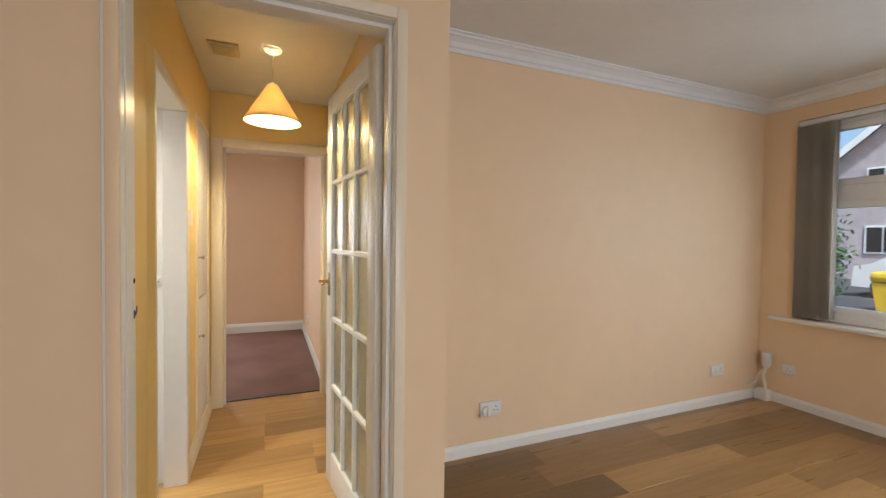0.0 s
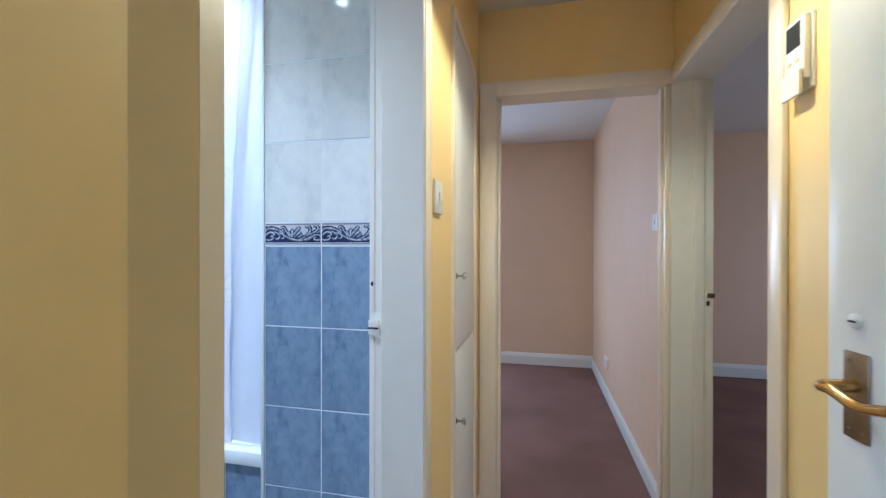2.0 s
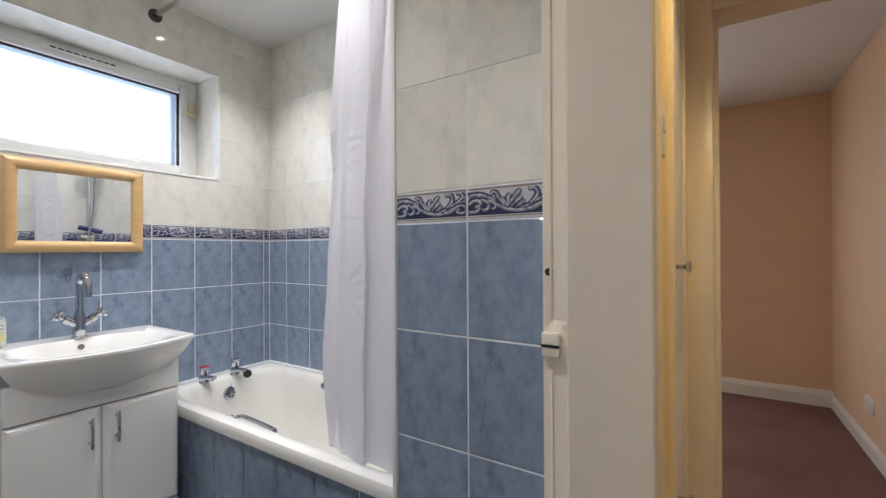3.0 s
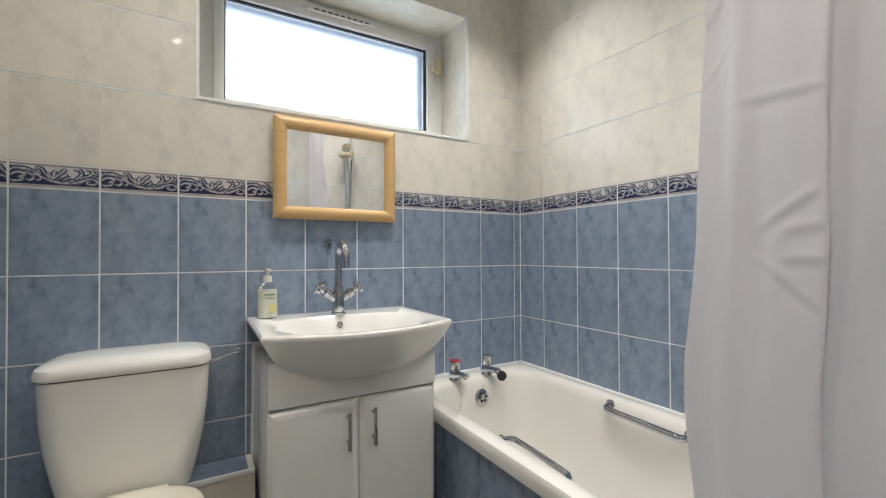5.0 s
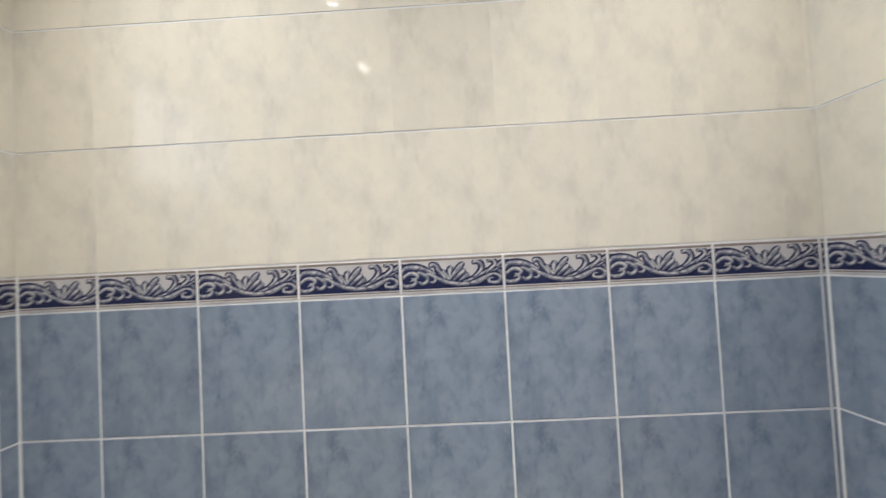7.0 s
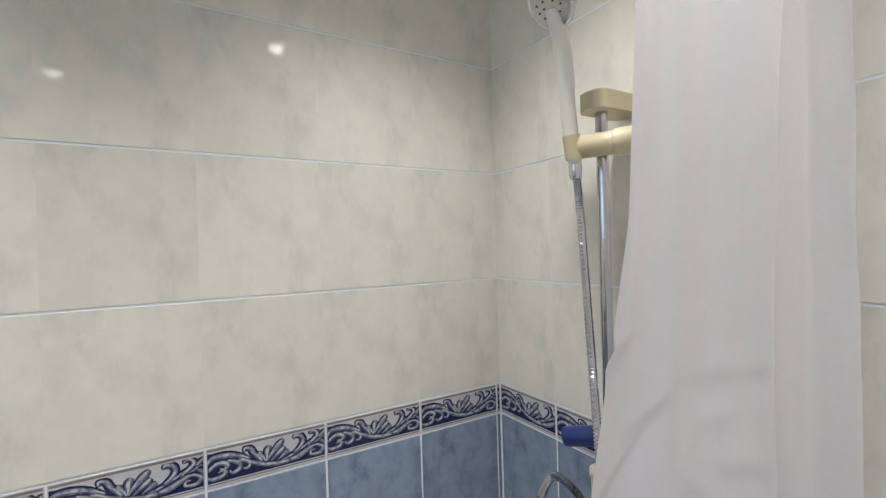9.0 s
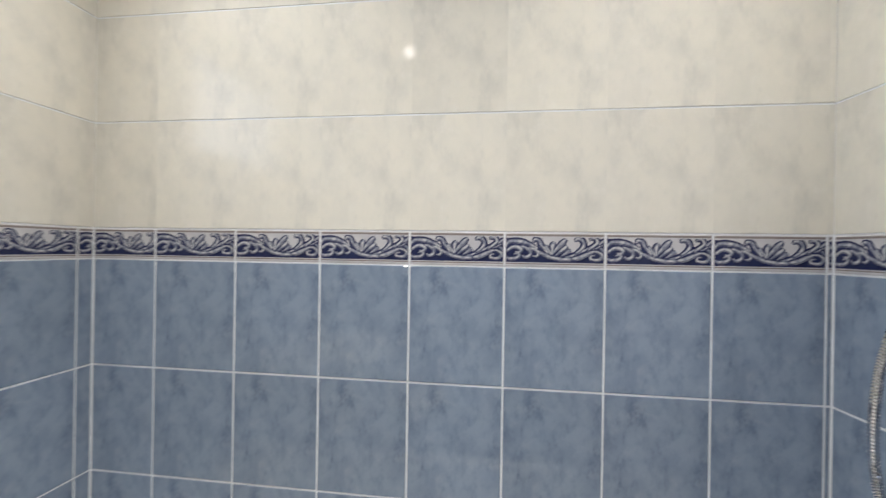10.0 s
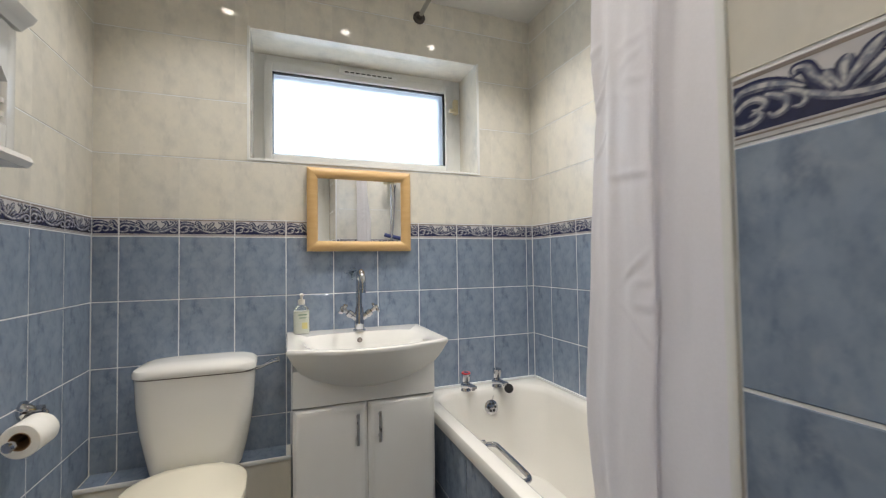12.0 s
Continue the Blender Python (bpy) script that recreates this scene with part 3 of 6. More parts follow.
part("architrave", boxes((-0.325, -0.247, 3.364, 3.38, 0, 2.055), (-0.247, 0.525, 3.364, 3.38, 1.987, 2.055), (0.488, 0.512, 3.384, 3.41, 0, 1.987), bev=0.005), CREAM, bed_frame, "cream gloss architrave")
back_frame = setting("door_4", boxes((0.512, 0.68, 3.384, 3.41, 0, 2.03), (0.512, 0.68, 2.565, 2.60, 0, 2.03), (0.512, 0.68, 2.60, 3.384, 2.0, 2.03), (0.60, 0.64, 3.371, 3.384, 0, 2.0), bev=0.002), GLOSS, "white gloss door lining of the back bedroom", "door frame")
part("architrave", boxes((0.508, 0.525, 2.535, 2.598, 0, 2.06), (0.508, 0.525, 2.598, 3.364, 2.002, 2.06), bev=0.005), CREAM, back_frame, "cream gloss architrave")
sp = part("strike_plate", boxes((0.645, 0.668, 3.3815, 3.3838, 1.02, 1.10), bev=0.0006), GLOSS, back_frame, "painted-over strike plate")
part("latch_lip", boxes((0.655, 0.682, 3.374, 3.382, 1.062, 1.082), bev=0.002), DARK_METAL, sp)
part("bolt_hole", boxes((0.652, 0.664, 3.3808, 3.3818, 1.028, 1.048)), BLACK, sp)


# ---- hall things ----
def glazed_door():
    a = math.atan2(0.75, -0.085)
    d = thing("glazed_door", (0, 0, 0), "white gloss door with fifteen pebbled glass panes, standing open", "door", m=pose(0.472, 1.375, 0.008, 0, 0, math.degrees(a)))
    L, T, H = 0.762, 0.018, 2.042
    st, rails = 0.098, [0.0, 0.17, 0.525, 0.88, 1.235, 1.59, 1.945]
    part("stile", boxes((0, st, -T, T, 0, H), bev=0.003), GLOSS, d)
    part("stile", boxes((L - st, L, -T, T, 0, H), bev=0.003), GLOSS, d)
    part("top_rail", boxes((st, L - st, -T, T, rails[6], H), bev=0.002), GLOSS, d)
    part("bottom_rail", boxes((st, L - st, -T, T, 0, rails[1]), bev=0.002), GLOSS, d)
    cw = (L - 2 * st) / 3
    bar = [(-0.013, -0.006), (-0.008, -0.015), (0.008, -0.015), (0.013, -0.006), (0.013, 0.006), (0.008, 0.015), (-0.008, 0.015), (-0.013, 0.006)]
    for k in (1, 2):
        x = st + cw * k
        part("glazing_bar", loft(bmesh.new(), [[(x + u, v, z) for u, v in bar] for z in (rails[1], rails[6])]), GLOSS, d, smooth=False)
    for z in rails[2:6]:
        part("glazing_bar", loft(bmesh.new(), [[(x, v * 1.03, z + u) for u, v in bar] for x in (st, L - st)]), GLOSS, d, smooth=False)
    for i in range(3):
        for j in range(1, 6):
            pn = part("pane", boxes((st + cw * i, st + cw * (i + 1), -0.002, 0.002, rails[j], rails[j + 1])), OBSCURE, d, smooth=False)
            pn.visible_shadow = False
    for s in (-1, 1):
        pl = part("handle_plate", boxes((L - 0.073, L - 0.033, *sorted((s * T, s * (T + 0.004))), 1.0, 1.122), bev=0.0015), BRONZE, d, "worn bronze backplate")
        for z in (1.012, 1.110):
            for dx in (-0.064, -0.042):
                part("screw", turn(bmesh.new(), (L + dx, s * (T + 0.0038), z), (0, s, 0), [(0, 0.0034), (0.0012, 0.0026)], 10), BRONZE, pl)
        y0 = s * T
        part("lever", tube(bmesh.new(), arc([(L - 0.053, y0, 1.075), (L - 0.053, y0 + s * 0.045, 1.075), (L - 0.075, y0 + s * 0.052, 1.077), (L - 0.115, y0 + s * 0.05, 1.068), (L - 0.16, y0 + s * 0.05, 1.078)], 6), [0.009] * 7 + [0.008] * 6 + [0.0075] * 6 + [0.007] * 6, 10), BRASS, pl, "curved brass lever")
    part("privacy_knob", turn(bmesh.new(), (L - 0.05, T, 1.165), (0, 1, 0), [(0, 0.011), (0.003, 0.011), (0.005, 0.008), (0.006, 0.003)], 16), PLASTIC, d)
    part("knob_slot", boxes((L - 0.056, L - 0.044, T + 0.005, T + 0.0068, 1.1635, 1.1665)), BLACK, d)
    for z in (0.22, 1.02, 1.82):
        part("hinge", turn(bmesh.new(), (-0.004, -T - 0.004, z - 0.045), (0, 0, 1), [(0, 0.006), (0.09, 0.006)], 10), GLOSS, d)


glazed_door()


def pendant_lamp():
    x, y = PENDANT
    p = thing("pendant_lamp", (x, y, HC), "lit ceiling pendant with a cream conical fabric shade", "ceiling lamp")
    part("ceiling_rose", turn(bmesh.new(), (x, y, HC), (0, 0, -1), [(0, 0.05), (0.008, 0.05), (0.02, 0.04), (0.03, 0.018), (0.034, 0.006)], 28), PLASTIC, p, "white plastic ceiling rose")
    part("flex", tube(bmesh.new(), [(x, y, HC - 0.03), (x, y, HC - 0.20)], 0.0035, 8), PLASTIC, p)
    part("lamp_holder", turn(bmesh.new(), (x, y, HC - 0.19), (0, 0, -1), [(0, 0.008), (0.01, 0.016), (0.05, 0.018), (0.075, 0.02)], 18), PLASTIC, p)
    rows = [(2.195, 0.030), (2.188, 0.034), (1.987, 0.153), (1.982, 0.154), (1.983, 0.151), (2.186, 0.031)]
    bm = loft(bmesh.new(), [ring((x, y, z), (0, 0, 1), r, 64) for z, r in rows], False, False)
    part("shade", bm, SHADE, p, "cream conical fabric shade")
    tr = part("trim_band", loft(bmesh.new(), [ring((x, y, z), (0, 0, 1), r, 64) for z, r in ((1.997, 0.1495), (1.979, 0.157), (1.98, 0.155), (1.997, 0.1475))], False, False), SHADE, p)
    b = part("bulb", turn(bmesh.new(), (x, y, 2.135), (0, 0, -1), [(0, 0.012), (0.03, 0.014), (0.06, 0.03), (0.08, 0.034), (0.10, 0.028), (0.115, 0.008)], 24), BULB, p, "lit bulb")
    b.visible_shadow = False


pendant_lamp()

v = thing("ceiling_vent", (-0.16, 2.545, HC), "square cream slatted vent in the hall ceiling", "vent")
part("frame", boxes((-0.245, -0.085, 2.455, 2.475, HC - 0.012, HC), (-0.245, -0.085, 2.615, 2.635, HC - 0.012, HC), (-0.245, -0.225, 2.475, 2.615, HC - 0.012, HC), (-0.105, -0.085, 2.475, 2.615, HC - 0.012, HC), bev=0.002), IVORY, v)
part("backing", boxes((-0.225, -0.105, 2.475, 2.615, HC - 0.003, HC)), DARK_METAL, v)
for k in range(7):
    part("slat", boxes((-0.225, -0.105, 2.478 + 0.02 * k, 2.49 + 0.02 * k, HC - 0.010, HC - 0.004), bev=0.001), IVORY, v)


def cupboard_door(z0, z1, knob_z, label):
    c = thing("cupboard_door", (-0.33, 2.73, z0), label, "cupboard door")
    leaf = part("leaf", boxes((-0.352, -0.327, 2.735, 3.182, z0, z1), bev=0.003), GLOSS, c)
    k = part("knob_handle", turn(bmesh.new(), (-0.327, 2.775, knob_z), (1, 0, 0), [(0, 0.011), (0.003, 0.011), (0.006, 0.005), (0.02, 0.005), (0.025, 0.012), (0.032, 0.013), (0.035, 0.008)], 18), CHROME, leaf, "small chrome knob")


cupboard_door(0.13, 0.915, 0.69, "lower white gloss airing cupboard door, closed")
cupboard_door(0.925, 2.02, 1.18, "upper white gloss airing cupboard door, closed")
setting("trim_cupboard", boxes((-0.345, -0.318, 2.70, 2.73, 0.11, 2.05), (-0.345, -0.318, 3.187, 3.217, 0.11, 2.05), (-0.345, -0.318, 2.73, 3.187, 2.025, 2.05), bev=0.003), CREAM, "cream gloss frame of the airing cupboard", "trim")


def plate(name, at, out, w, h, label, rockers=1, sockets=0, t=0.009):
    """A wall plate: switch with rockers, or socket outlets with slots and switches."""
    x, y, z = at
    o = Vector(out)
    u = Vector((-o.y, o.x, 0))
    m = Matrix((( u.x, -o.x, 0, x), (u.y, -o.y, 0, y), (0, 0, 1, z), (0, 0, 0, 1)))
    p = thing(name, at, label, "light switch" if rockers else "socket", m=m)
    part("plate", boxes((-w / 2, w / 2, -t, 0, -h / 2, h / 2), bev=0.003), PLASTIC, p)
    for i in range(rockers):
        cx = (i - (rockers - 1) / 2) * 0.03
        part("rocker", boxes((cx - 0.008, cx + 0.008, -t - 0.004, -t + 0.001, -0.013, 0.013), bev=0.002), PLASTIC, p)
    for i in range(sockets):
        cx = (i - (sockets - 1) / 2) * 0.066
        for dx, dz, a, b in ((0, 0.012, 0.002, 0.005), (-0.011, -0.009, 0.004, 0.002), (0.011, -0.009, 0.004, 0.002)):
            part("slot", boxes((cx + dx - a, cx + dx + a, -t - 0.0006, -t + 0.001, dz - b, dz + b)), BLACK, p)
        part("rocker", boxes((cx - 0.006 + 0.018, cx + 0.006 + 0.018, -t - 0.003, -t + 0.001, 0.018, 0.034), bev=0.0015), PLASTIC, p)
    return p


plate("light_switch", (-0.33, 2.50, 1.413), (1, 0, 0), 0.086, 0.09, "white plastic light switch in the hall")
plate("light_switch", (0.53, 3.68, 1.405), (-1, 0, 0), 0.086, 0.086, "white plastic light switch inside the bedroom")
plate("wall_socket", (0.53, 5.17, 0.30), (-1, 0, 0), 0.147, 0.086, "white double socket above the bedroom skirting", 0, 2)
plate("wall_socket", (3.43, 2.05, 0.28), (0, -1, 0), 0.147, 0.086, "white double socket on the peach wall", 0, 2)
plate("wall_socket", (3.96, 1.82, 0.29), (-1, 0, 0), 0.086, 0.086, "small white outlet under the window", 0, 1)
s = plate("wall_socket", (1.34, 2.05, 0.275), (0, -1, 0), 0.147, 0.086, "white double socket with a plug pushed in", 0, 2, 0.02)
part("plug", turn(bmesh.new(), (-0.038, -0.019, -0.006), (0, -1, 0), [(0, 0.03), (0.012, 0.031), (0.022, 0.028), (0.026, 0.02)], 26), PLASTIC, s, "round white plug")
part("plug_grip", boxes((-0.041, -0.035, -0.056, -0.043, -0.026, 0.014), bev=0.002), PLASTIC, s)

th = thing("room_thermostat", (0.525, 2.475, 1.6), "white wireless room thermostat on the hall wall", "thermostat")
part("back_plate", boxes((0.517, 0.525, 2.437, 2.518, 1.625, 1.79), bev=0.003), PLASTIC, th)
bd = part("body", boxes((0.502, 0.517, 2.44, 2.515, 1.645, 1.788), bev=0.005), PLASTIC, th)
part("display", boxes((0.5008, 0.5025, 2.452, 2.503, 1.722, 1.777)), BLACK, bd, "dark display")
part("flap", boxes((0.494, 0.5022, 2.442, 2.513, 1.612, 1.668), bev=0.003), PLASTIC, bd)
part("buttons", boxes((0.5, 0.5024, 2.455, 2.47, 1.688, 1.697), (0.5, 0.5024, 2.485, 2.50, 1.688, 1.697), bev=0.001), IVORY, bd)

# ---- living room window, blind and radiator pipe ----
win = setting("window_1", boxes((4.03, 4.10, LWY1 - 0.07, LWY1, LWZ0, LWZ1), (4.03, 4.10, LWY0, LWY0 + 0.07, LWZ0, LWZ1), (4.03, 4.10, LWY0 + 0.07, LWY1 - 0.07, LWZ0, LWZ0 + 0.07), (4.03, 4.10, LWY0 + 0.07, LWY1 - 0.07, LWZ1 - 0.07, LWZ1), (4.03, 4.10, 0.56, 0.65, LWZ0 + 0.07, LWZ1 - 0.07), bev=0.004), UPVC, "white window frame with a top light above a large casement", "window")
for y0, y1 in ((LWY0 + 0.07, 0.56), (0.65, LWY1 - 0.07)):
    part("transom", boxes((4.025, 4.095, y0, y1, 1.63, 1.75), bev=0.004), UPVC, win)
    for z0, z1 in ((LWZ0 + 0.07, 1.63), (1.75, LWZ1 - 0.07)):
        sash = part("sash", boxes((4.02, 4.08, y0, y0 + 0.05, z0, z1), (4.02, 4.08, y1 - 0.05, y1, z0, z1), (4.02, 4.08, y0 + 0.05, y1 - 0.05, z0, z0 + 0.05), (4.02, 4.08, y0 + 0.05, y1 - 0.05, z1 - 0.05, z1), bev=0.004), UPVC, win)
        pn = part("pane", boxes((4.05, 4.056, y0 + 0.05, y1 - 0.05, z0 + 0.05, z1 - 0.05)), CLEAR, sash, smooth=False)
        pn.visible_shadow = False
    part("handle", tube(bmesh.new(), arc([(4.02, y1 - 0.12, LWZ0 + 0.10), (3.99, y1 - 0.12, LWZ0 + 0.10), (3.985, y1 - 0.2, LWZ0 + 0.095)], 5), 0.007, 8), UPVC, win)
part("window_sill", boxes((3.85, 4.03, LWY0 - 0.1, LWY1 + 0.12, LWZ0 - 0.03, LWZ0), bev=0.008), GLOSS, win, "white gloss window board")
bl = thing("vertical_blind", (3.98, 1.7, LWZ0), "grey fabric vertical blind drawn to one end of the window", "blind")
part("headrail", boxes((3.965, 4.005, LWY0 + 0.01, LWY1 - 0.005, LWZ1 - 0.045, LWZ1 - 0.004), bev=0.004), UPVC, bl)
for k in range(17):
    y = 1.795 - 0.0145 * k
    bm = bmesh.new()
    loft(bm, [[(3.925 + 0.0075 * i, y + 0.004 * math.sin(math.pi * i / 11 + k), z) for i in range(12)] for z in (LWZ0 + 0.02, LWZ1 - 0.05)], False, False, False)
    so = part("slat", bm, BLIND, bl)
    so.modifiers.new("thickness", 'SOLIDIFY').thickness = 0.0012
for k in range(2):
    part("slat_weight", boxes((3.925, 4.01, 1.62 + 0.1 * k, 1.63 + 0.1 * k, LWZ0 + 0.012, LWZ0 + 0.05), bev=0.001), BLIND, bl)

rv = thing("radiator_valve", (3.90, 1.95, 0), "white thermostatic valve on a pipe rising from the floor", "radiator valve")
part("pipe", tube(bmesh.new(), arc([(3.915, 1.965, 0.0), (3.915, 1.965, 0.12), (3.905, 1.975, 0.2), (3.915, 1.96, 0.28)], 6), 0.009, 10), GLOSS, rv)
part("pipe_box", boxes((3.875, 3.943, 1.93, 2.03, 0.0, 0.09), bev=0.006), GLOSS, rv)
part("valve_head", turn(bmesh.new(), (3.915, 1.96, 0.275), (0, 0, 1), [(0, 0.02), (0.02, 0.03), (0.04, 0.036), (0.11, 0.036), (0.125, 0.03), (0.128, 0.01)], 22), PLASTIC, rv)
part("cable", tube(bmesh.new(), arc([(3.91, 1.99, 0.25), (3.88, 2.0, 0.2), (3.87, 2.02, 0.14), (3.80, 2.038, 0.13)], 6), 0.005, 8), PLASTIC, rv)

# ---- outside the living room window ----
setting("ground", boxes((4.3, 900, -600, 600, -0.35, -0.25)), ASPHALT, "grey asphalt road and ground outside", "ground")
setting("lawn", boxes((4.4, 9.0, -12, 30, -0.25, -0.2)), GRASS, "grass strip outside the window", "grass")


def brick_house(x, y, w, d, h, ridge, group):
    h0 = thing("house", (x, y, -0.25), "red brick house with a white-edged gable and brown roof", "house", group)
    part("wall", boxes((x, x + d, y - w / 2, y + w / 2, -0.25, h)), BRICK, h0, smooth=False)
    gab = loft(bmesh.new(), [[(xx, y - w / 2, h), (xx, y + w / 2, h), (xx, y, ridge)] for xx in (x, x + d)])
    part("gable", gab, BRICK, h0, smooth=False)
    for s in (-1, 1):
        bm = loft(bmesh.new(), [[(xx, y + s * (w / 2 + 0.3), h - 0.15), (xx, y, ridge + 0.12), (xx, y, ridge + 0.28), (xx, y + s * (w / 2 + 0.35), h)] for xx in (x - 0.3, x + d + 0.2)])
        part("roof", bm, ROOF, h0, smooth=False)
        bm = loft(bmesh.new(), [[(xx, y + s * (w / 2 + 0.32), h - 0.4), (xx, y, ridge - 0.1), (xx, y, ridge + 0.25), (xx, y + s * (w / 2 + 0.32), h - 0.02)] for xx in (x - 0.36, x - 0.31)])
        part("bargeboard", bm, UPVC, h0, smooth=False)
    for wy in (-w / 4, w / 4):
        for wz in (0.9, 3.4):
            wn_ = part("window", boxes((x - 0.06, x, y + wy - 0.6, y + wy + 0.6, wz, wz + 1.2)), UPVC, h0, smooth=False)
            part("pane", boxes((x - 0.08, x - 0.061, y + wy - 0.52, y + wy - 0.03, wz + 0.08, wz + 1.12), (x - 0.08, x - 0.061, y + wy + 0.03, y + wy + 0.52, wz + 0.08, wz + 1.12)), BLACK, wn_, smooth=False)
    part("drainpipe", boxes((x - 0.1, x - 0.02, y - 0.1, y, -0.25, h)), UPVC, h0, smooth=False)


brick_house(24, 7.2, 7.0, 9.0, 5.0, 7.9, "houses over the road")
brick_house(25, 17.0, 7.5, 9.0, 5.0, 8.0, "houses over the road")
brick_house(25, -4.0, 7.5, 9.0, 5.0, 8.0, "houses over the road")


def parked_car(x, y):
    c = thing("car", (x, y, -0.25), "white parked hatchback at the roadside", "car")
    side = [(-2.0, 0.25), (-2.05, 0.6), (-1.9, 0.85), (-1.3, 0.95), (-0.7, 1.42), (0.9, 1.45), (1.6, 1.0), (2.0, 0.9), (2.05, 0.3)]
    part("body", loft(bmesh.new(), [[(x + xx, y + a, -0.25 + z) for a, z in side] for xx in (-0.82, 0.82)]), CAR_PAINT, c, smooth=False)
    part("side_window", boxes((x - 0.84, x - 0.82, y - 0.75, y + 1.1, 0.72, 1.1), bev=0.004), BLACK, c)
    for a in (-1.3, 1.3):
        wh = part("wheel", turn(bmesh.new(), (x - 0.86, y + a, 0.07), (1, 0, 0), [(0, 0.22), (0.02, 0.31), (0.18, 0.31)], 24), BLACK, c)
        part("rim", turn(bmesh.new(), (x - 0.87, y + a, 0.07), (1, 0, 0), [(0, 0.17), (0.02, 0.2)], 20), STEEL, wh)


parked_car(17.0, 4.6)
# Yellow roadside object of unknown kind, blocked in as a lidded box.
gb = thing("roadside_object", (13.0, 4.0, -0.25), "yellow object beside the road, built as a lidded box", "bin")
part("body", loft(bmesh.new(), [[(13 + a, 4.0 + b, z) for a, b in ((-0.45 * k, -0.75 * k), (0.45 * k, -0.75 * k), (0.45 * k, 0.75 * k), (-0.45 * k, 0.75 * k))] for z, k in ((-0.25, 0.88), (0.45, 1.0))]), YELLOW_OBJECT, gb, smooth=False)
part("lid", boxes((12.5, 13.5, 3.2, 4.8, 0.45, 0.7), bev=0.1), YELLOW_OBJECT, gb)


def hedge(x, y0, y1, h):
    bm = bmesh.new()
    rnd = random.Random(5)
    for _ in range(2600):
        p = Vector((x + rnd.gauss(0, 0.35), rnd.uniform(y0, y1), -0.25 + abs(rnd.betavariate(2.2, 1.6)) * h * rnd.uniform(0.8, 1.12)))
        a = Vector((rnd.gauss(0, 1), rnd.gauss(0, 1), rnd.gauss(0, 1))).normalized() * 0.09
        b = a.orthogonal().normalized() * 0.05
        bm.faces.new([bm.verts.new(p + q) for q in (-a, b, a, -b)])
    ob = obj("hedge", bm, LEAF)
    tagged(ob, "leafy green hedge across the road", "hedge", "", "stuff")


hedge(14.5, 6.1, 9.5, 2.2)

# ---- bathroom window ----
bw = setting("window_2", boxes((-2.82, -2.75, WY0, WY0 + 0.06, WZ0, WZ1), (-2.82, -2.75, WY1 - 0.06, WY1, WZ0, WZ1), (-2.82, -2.75, WY0 + 0.06, WY1 - 0.06, WZ0, WZ0 + 0.05), (-2.82, -2.75, WY0 + 0.06, WY1 - 0.06, WZ1 - 0.05, WZ1), bev=0.004), UPVC, "white frosted top-hung bathroom window", "window")
SY0, SY1, SZ0, SZ1 = WY0 + 0.05, WY1 - 0.05, WZ0 + 0.04, WZ1 - 0.04
GY0, GY1, GZ0, GZ1 = 2.045, 2.935, 1.695, 2.10
sash = part("sash", boxes((-2.80, -2.735, SY0, GY0, SZ0, SZ1), (-2.80, -2.735, GY1, SY1, SZ0, SZ1), (-2.80, -2.735, GY0, GY1, SZ0, GZ0), (-2.80, -2.735, GY0, GY1, GZ1, SZ1), bev=0.006), UPVC, bw, "white casement")
part("gasket", boxes((-2.765, -2.752, GY1 - 0.010, GY1 + 0.001, GZ0, GZ1), (-2.765, -2.752, GY0 - 0.001, GY0 + 0.005, GZ0, GZ1), (-2.765, -2.752, GY0, GY1, GZ1 - 0.008, GZ1 + 0.001), (-2.765, -2.752, GY0, GY1, GZ0 - 0.001, GZ0 + 0.004)), BLACK, sash, "black rubber gasket", False)
pane = part("pane", boxes((-2.775, -2.769, GY0, GY1, GZ0, GZ1)), FROST, sash, "frosted pane", False)
pane.visible_shadow = False
tv = part("trickle_vent", boxes((-2.735, -2.72, 2.36, 2.66, 2.125, 2.150), bev=0.004), UPVC, bw, "white trickle vent")
for k in range(9):
    part("vent_slot", boxes((-2.7205, -2.7188, 2.385 + 0.028 * k, 2.405 + 0.028 * k, 2.131, 2.137)), BLACK, tv, smooth=False)
lt = part("latch", boxes((-2.735, -2.705, 2.975, 3.0, 1.98, 2.06), bev=0.005), IVORY, bw, "cream window latch")
part("latch_arm", boxes((-2.72, -2.70, 2.95, 2.985, 1.985, 2.005), bev=0.004), IVORY, lt)
part("stay", boxes((-2.735, -2.70, 2.46, 2.50, WZ0 + 0.005, WZ0 + 0.02), bev=0.003), DARK_METAL, bw)
rev = setting("trim_window_reveal", boxes((-2.82, W - 0.001, WY0 - 0.004, WY0 + 0.006, WZ0, WZ1), (-2.82, W - 0.001, WY1 - 0.006, WY1 + 0.004, WZ0, WZ1), (-2.82, W - 0.001, WY0, WY1, WZ0 - 0.004, WZ0 + 0.006), (-2.82, W - 0.001, WY0, WY1, WZ1 - 0.006, WZ1 + 0.004)), TILE_WHITE, "ivory tiled window reveal", "window reveal")
part("edge_bead", boxes((W - 0.005, W + 0.003, WY0 - 0.007, WY0 + 0.004, WZ0, WZ1), (W - 0.005, W + 0.003, WY1 - 0.004, WY1 + 0.007, WZ0, WZ1), (W - 0.005, W + 0.003, WY0 - 0.007, WY1 + 0.007, WZ0 - 0.006, WZ0 + 0.004), bev=0.001), UPVC, rev, "white plastic tile edging", False)

# ---- bath ----
RIM = 0.553
BX0, BX1, BY0, BY1 = W + 0.003, -0.93, 2.672, N - 0.003


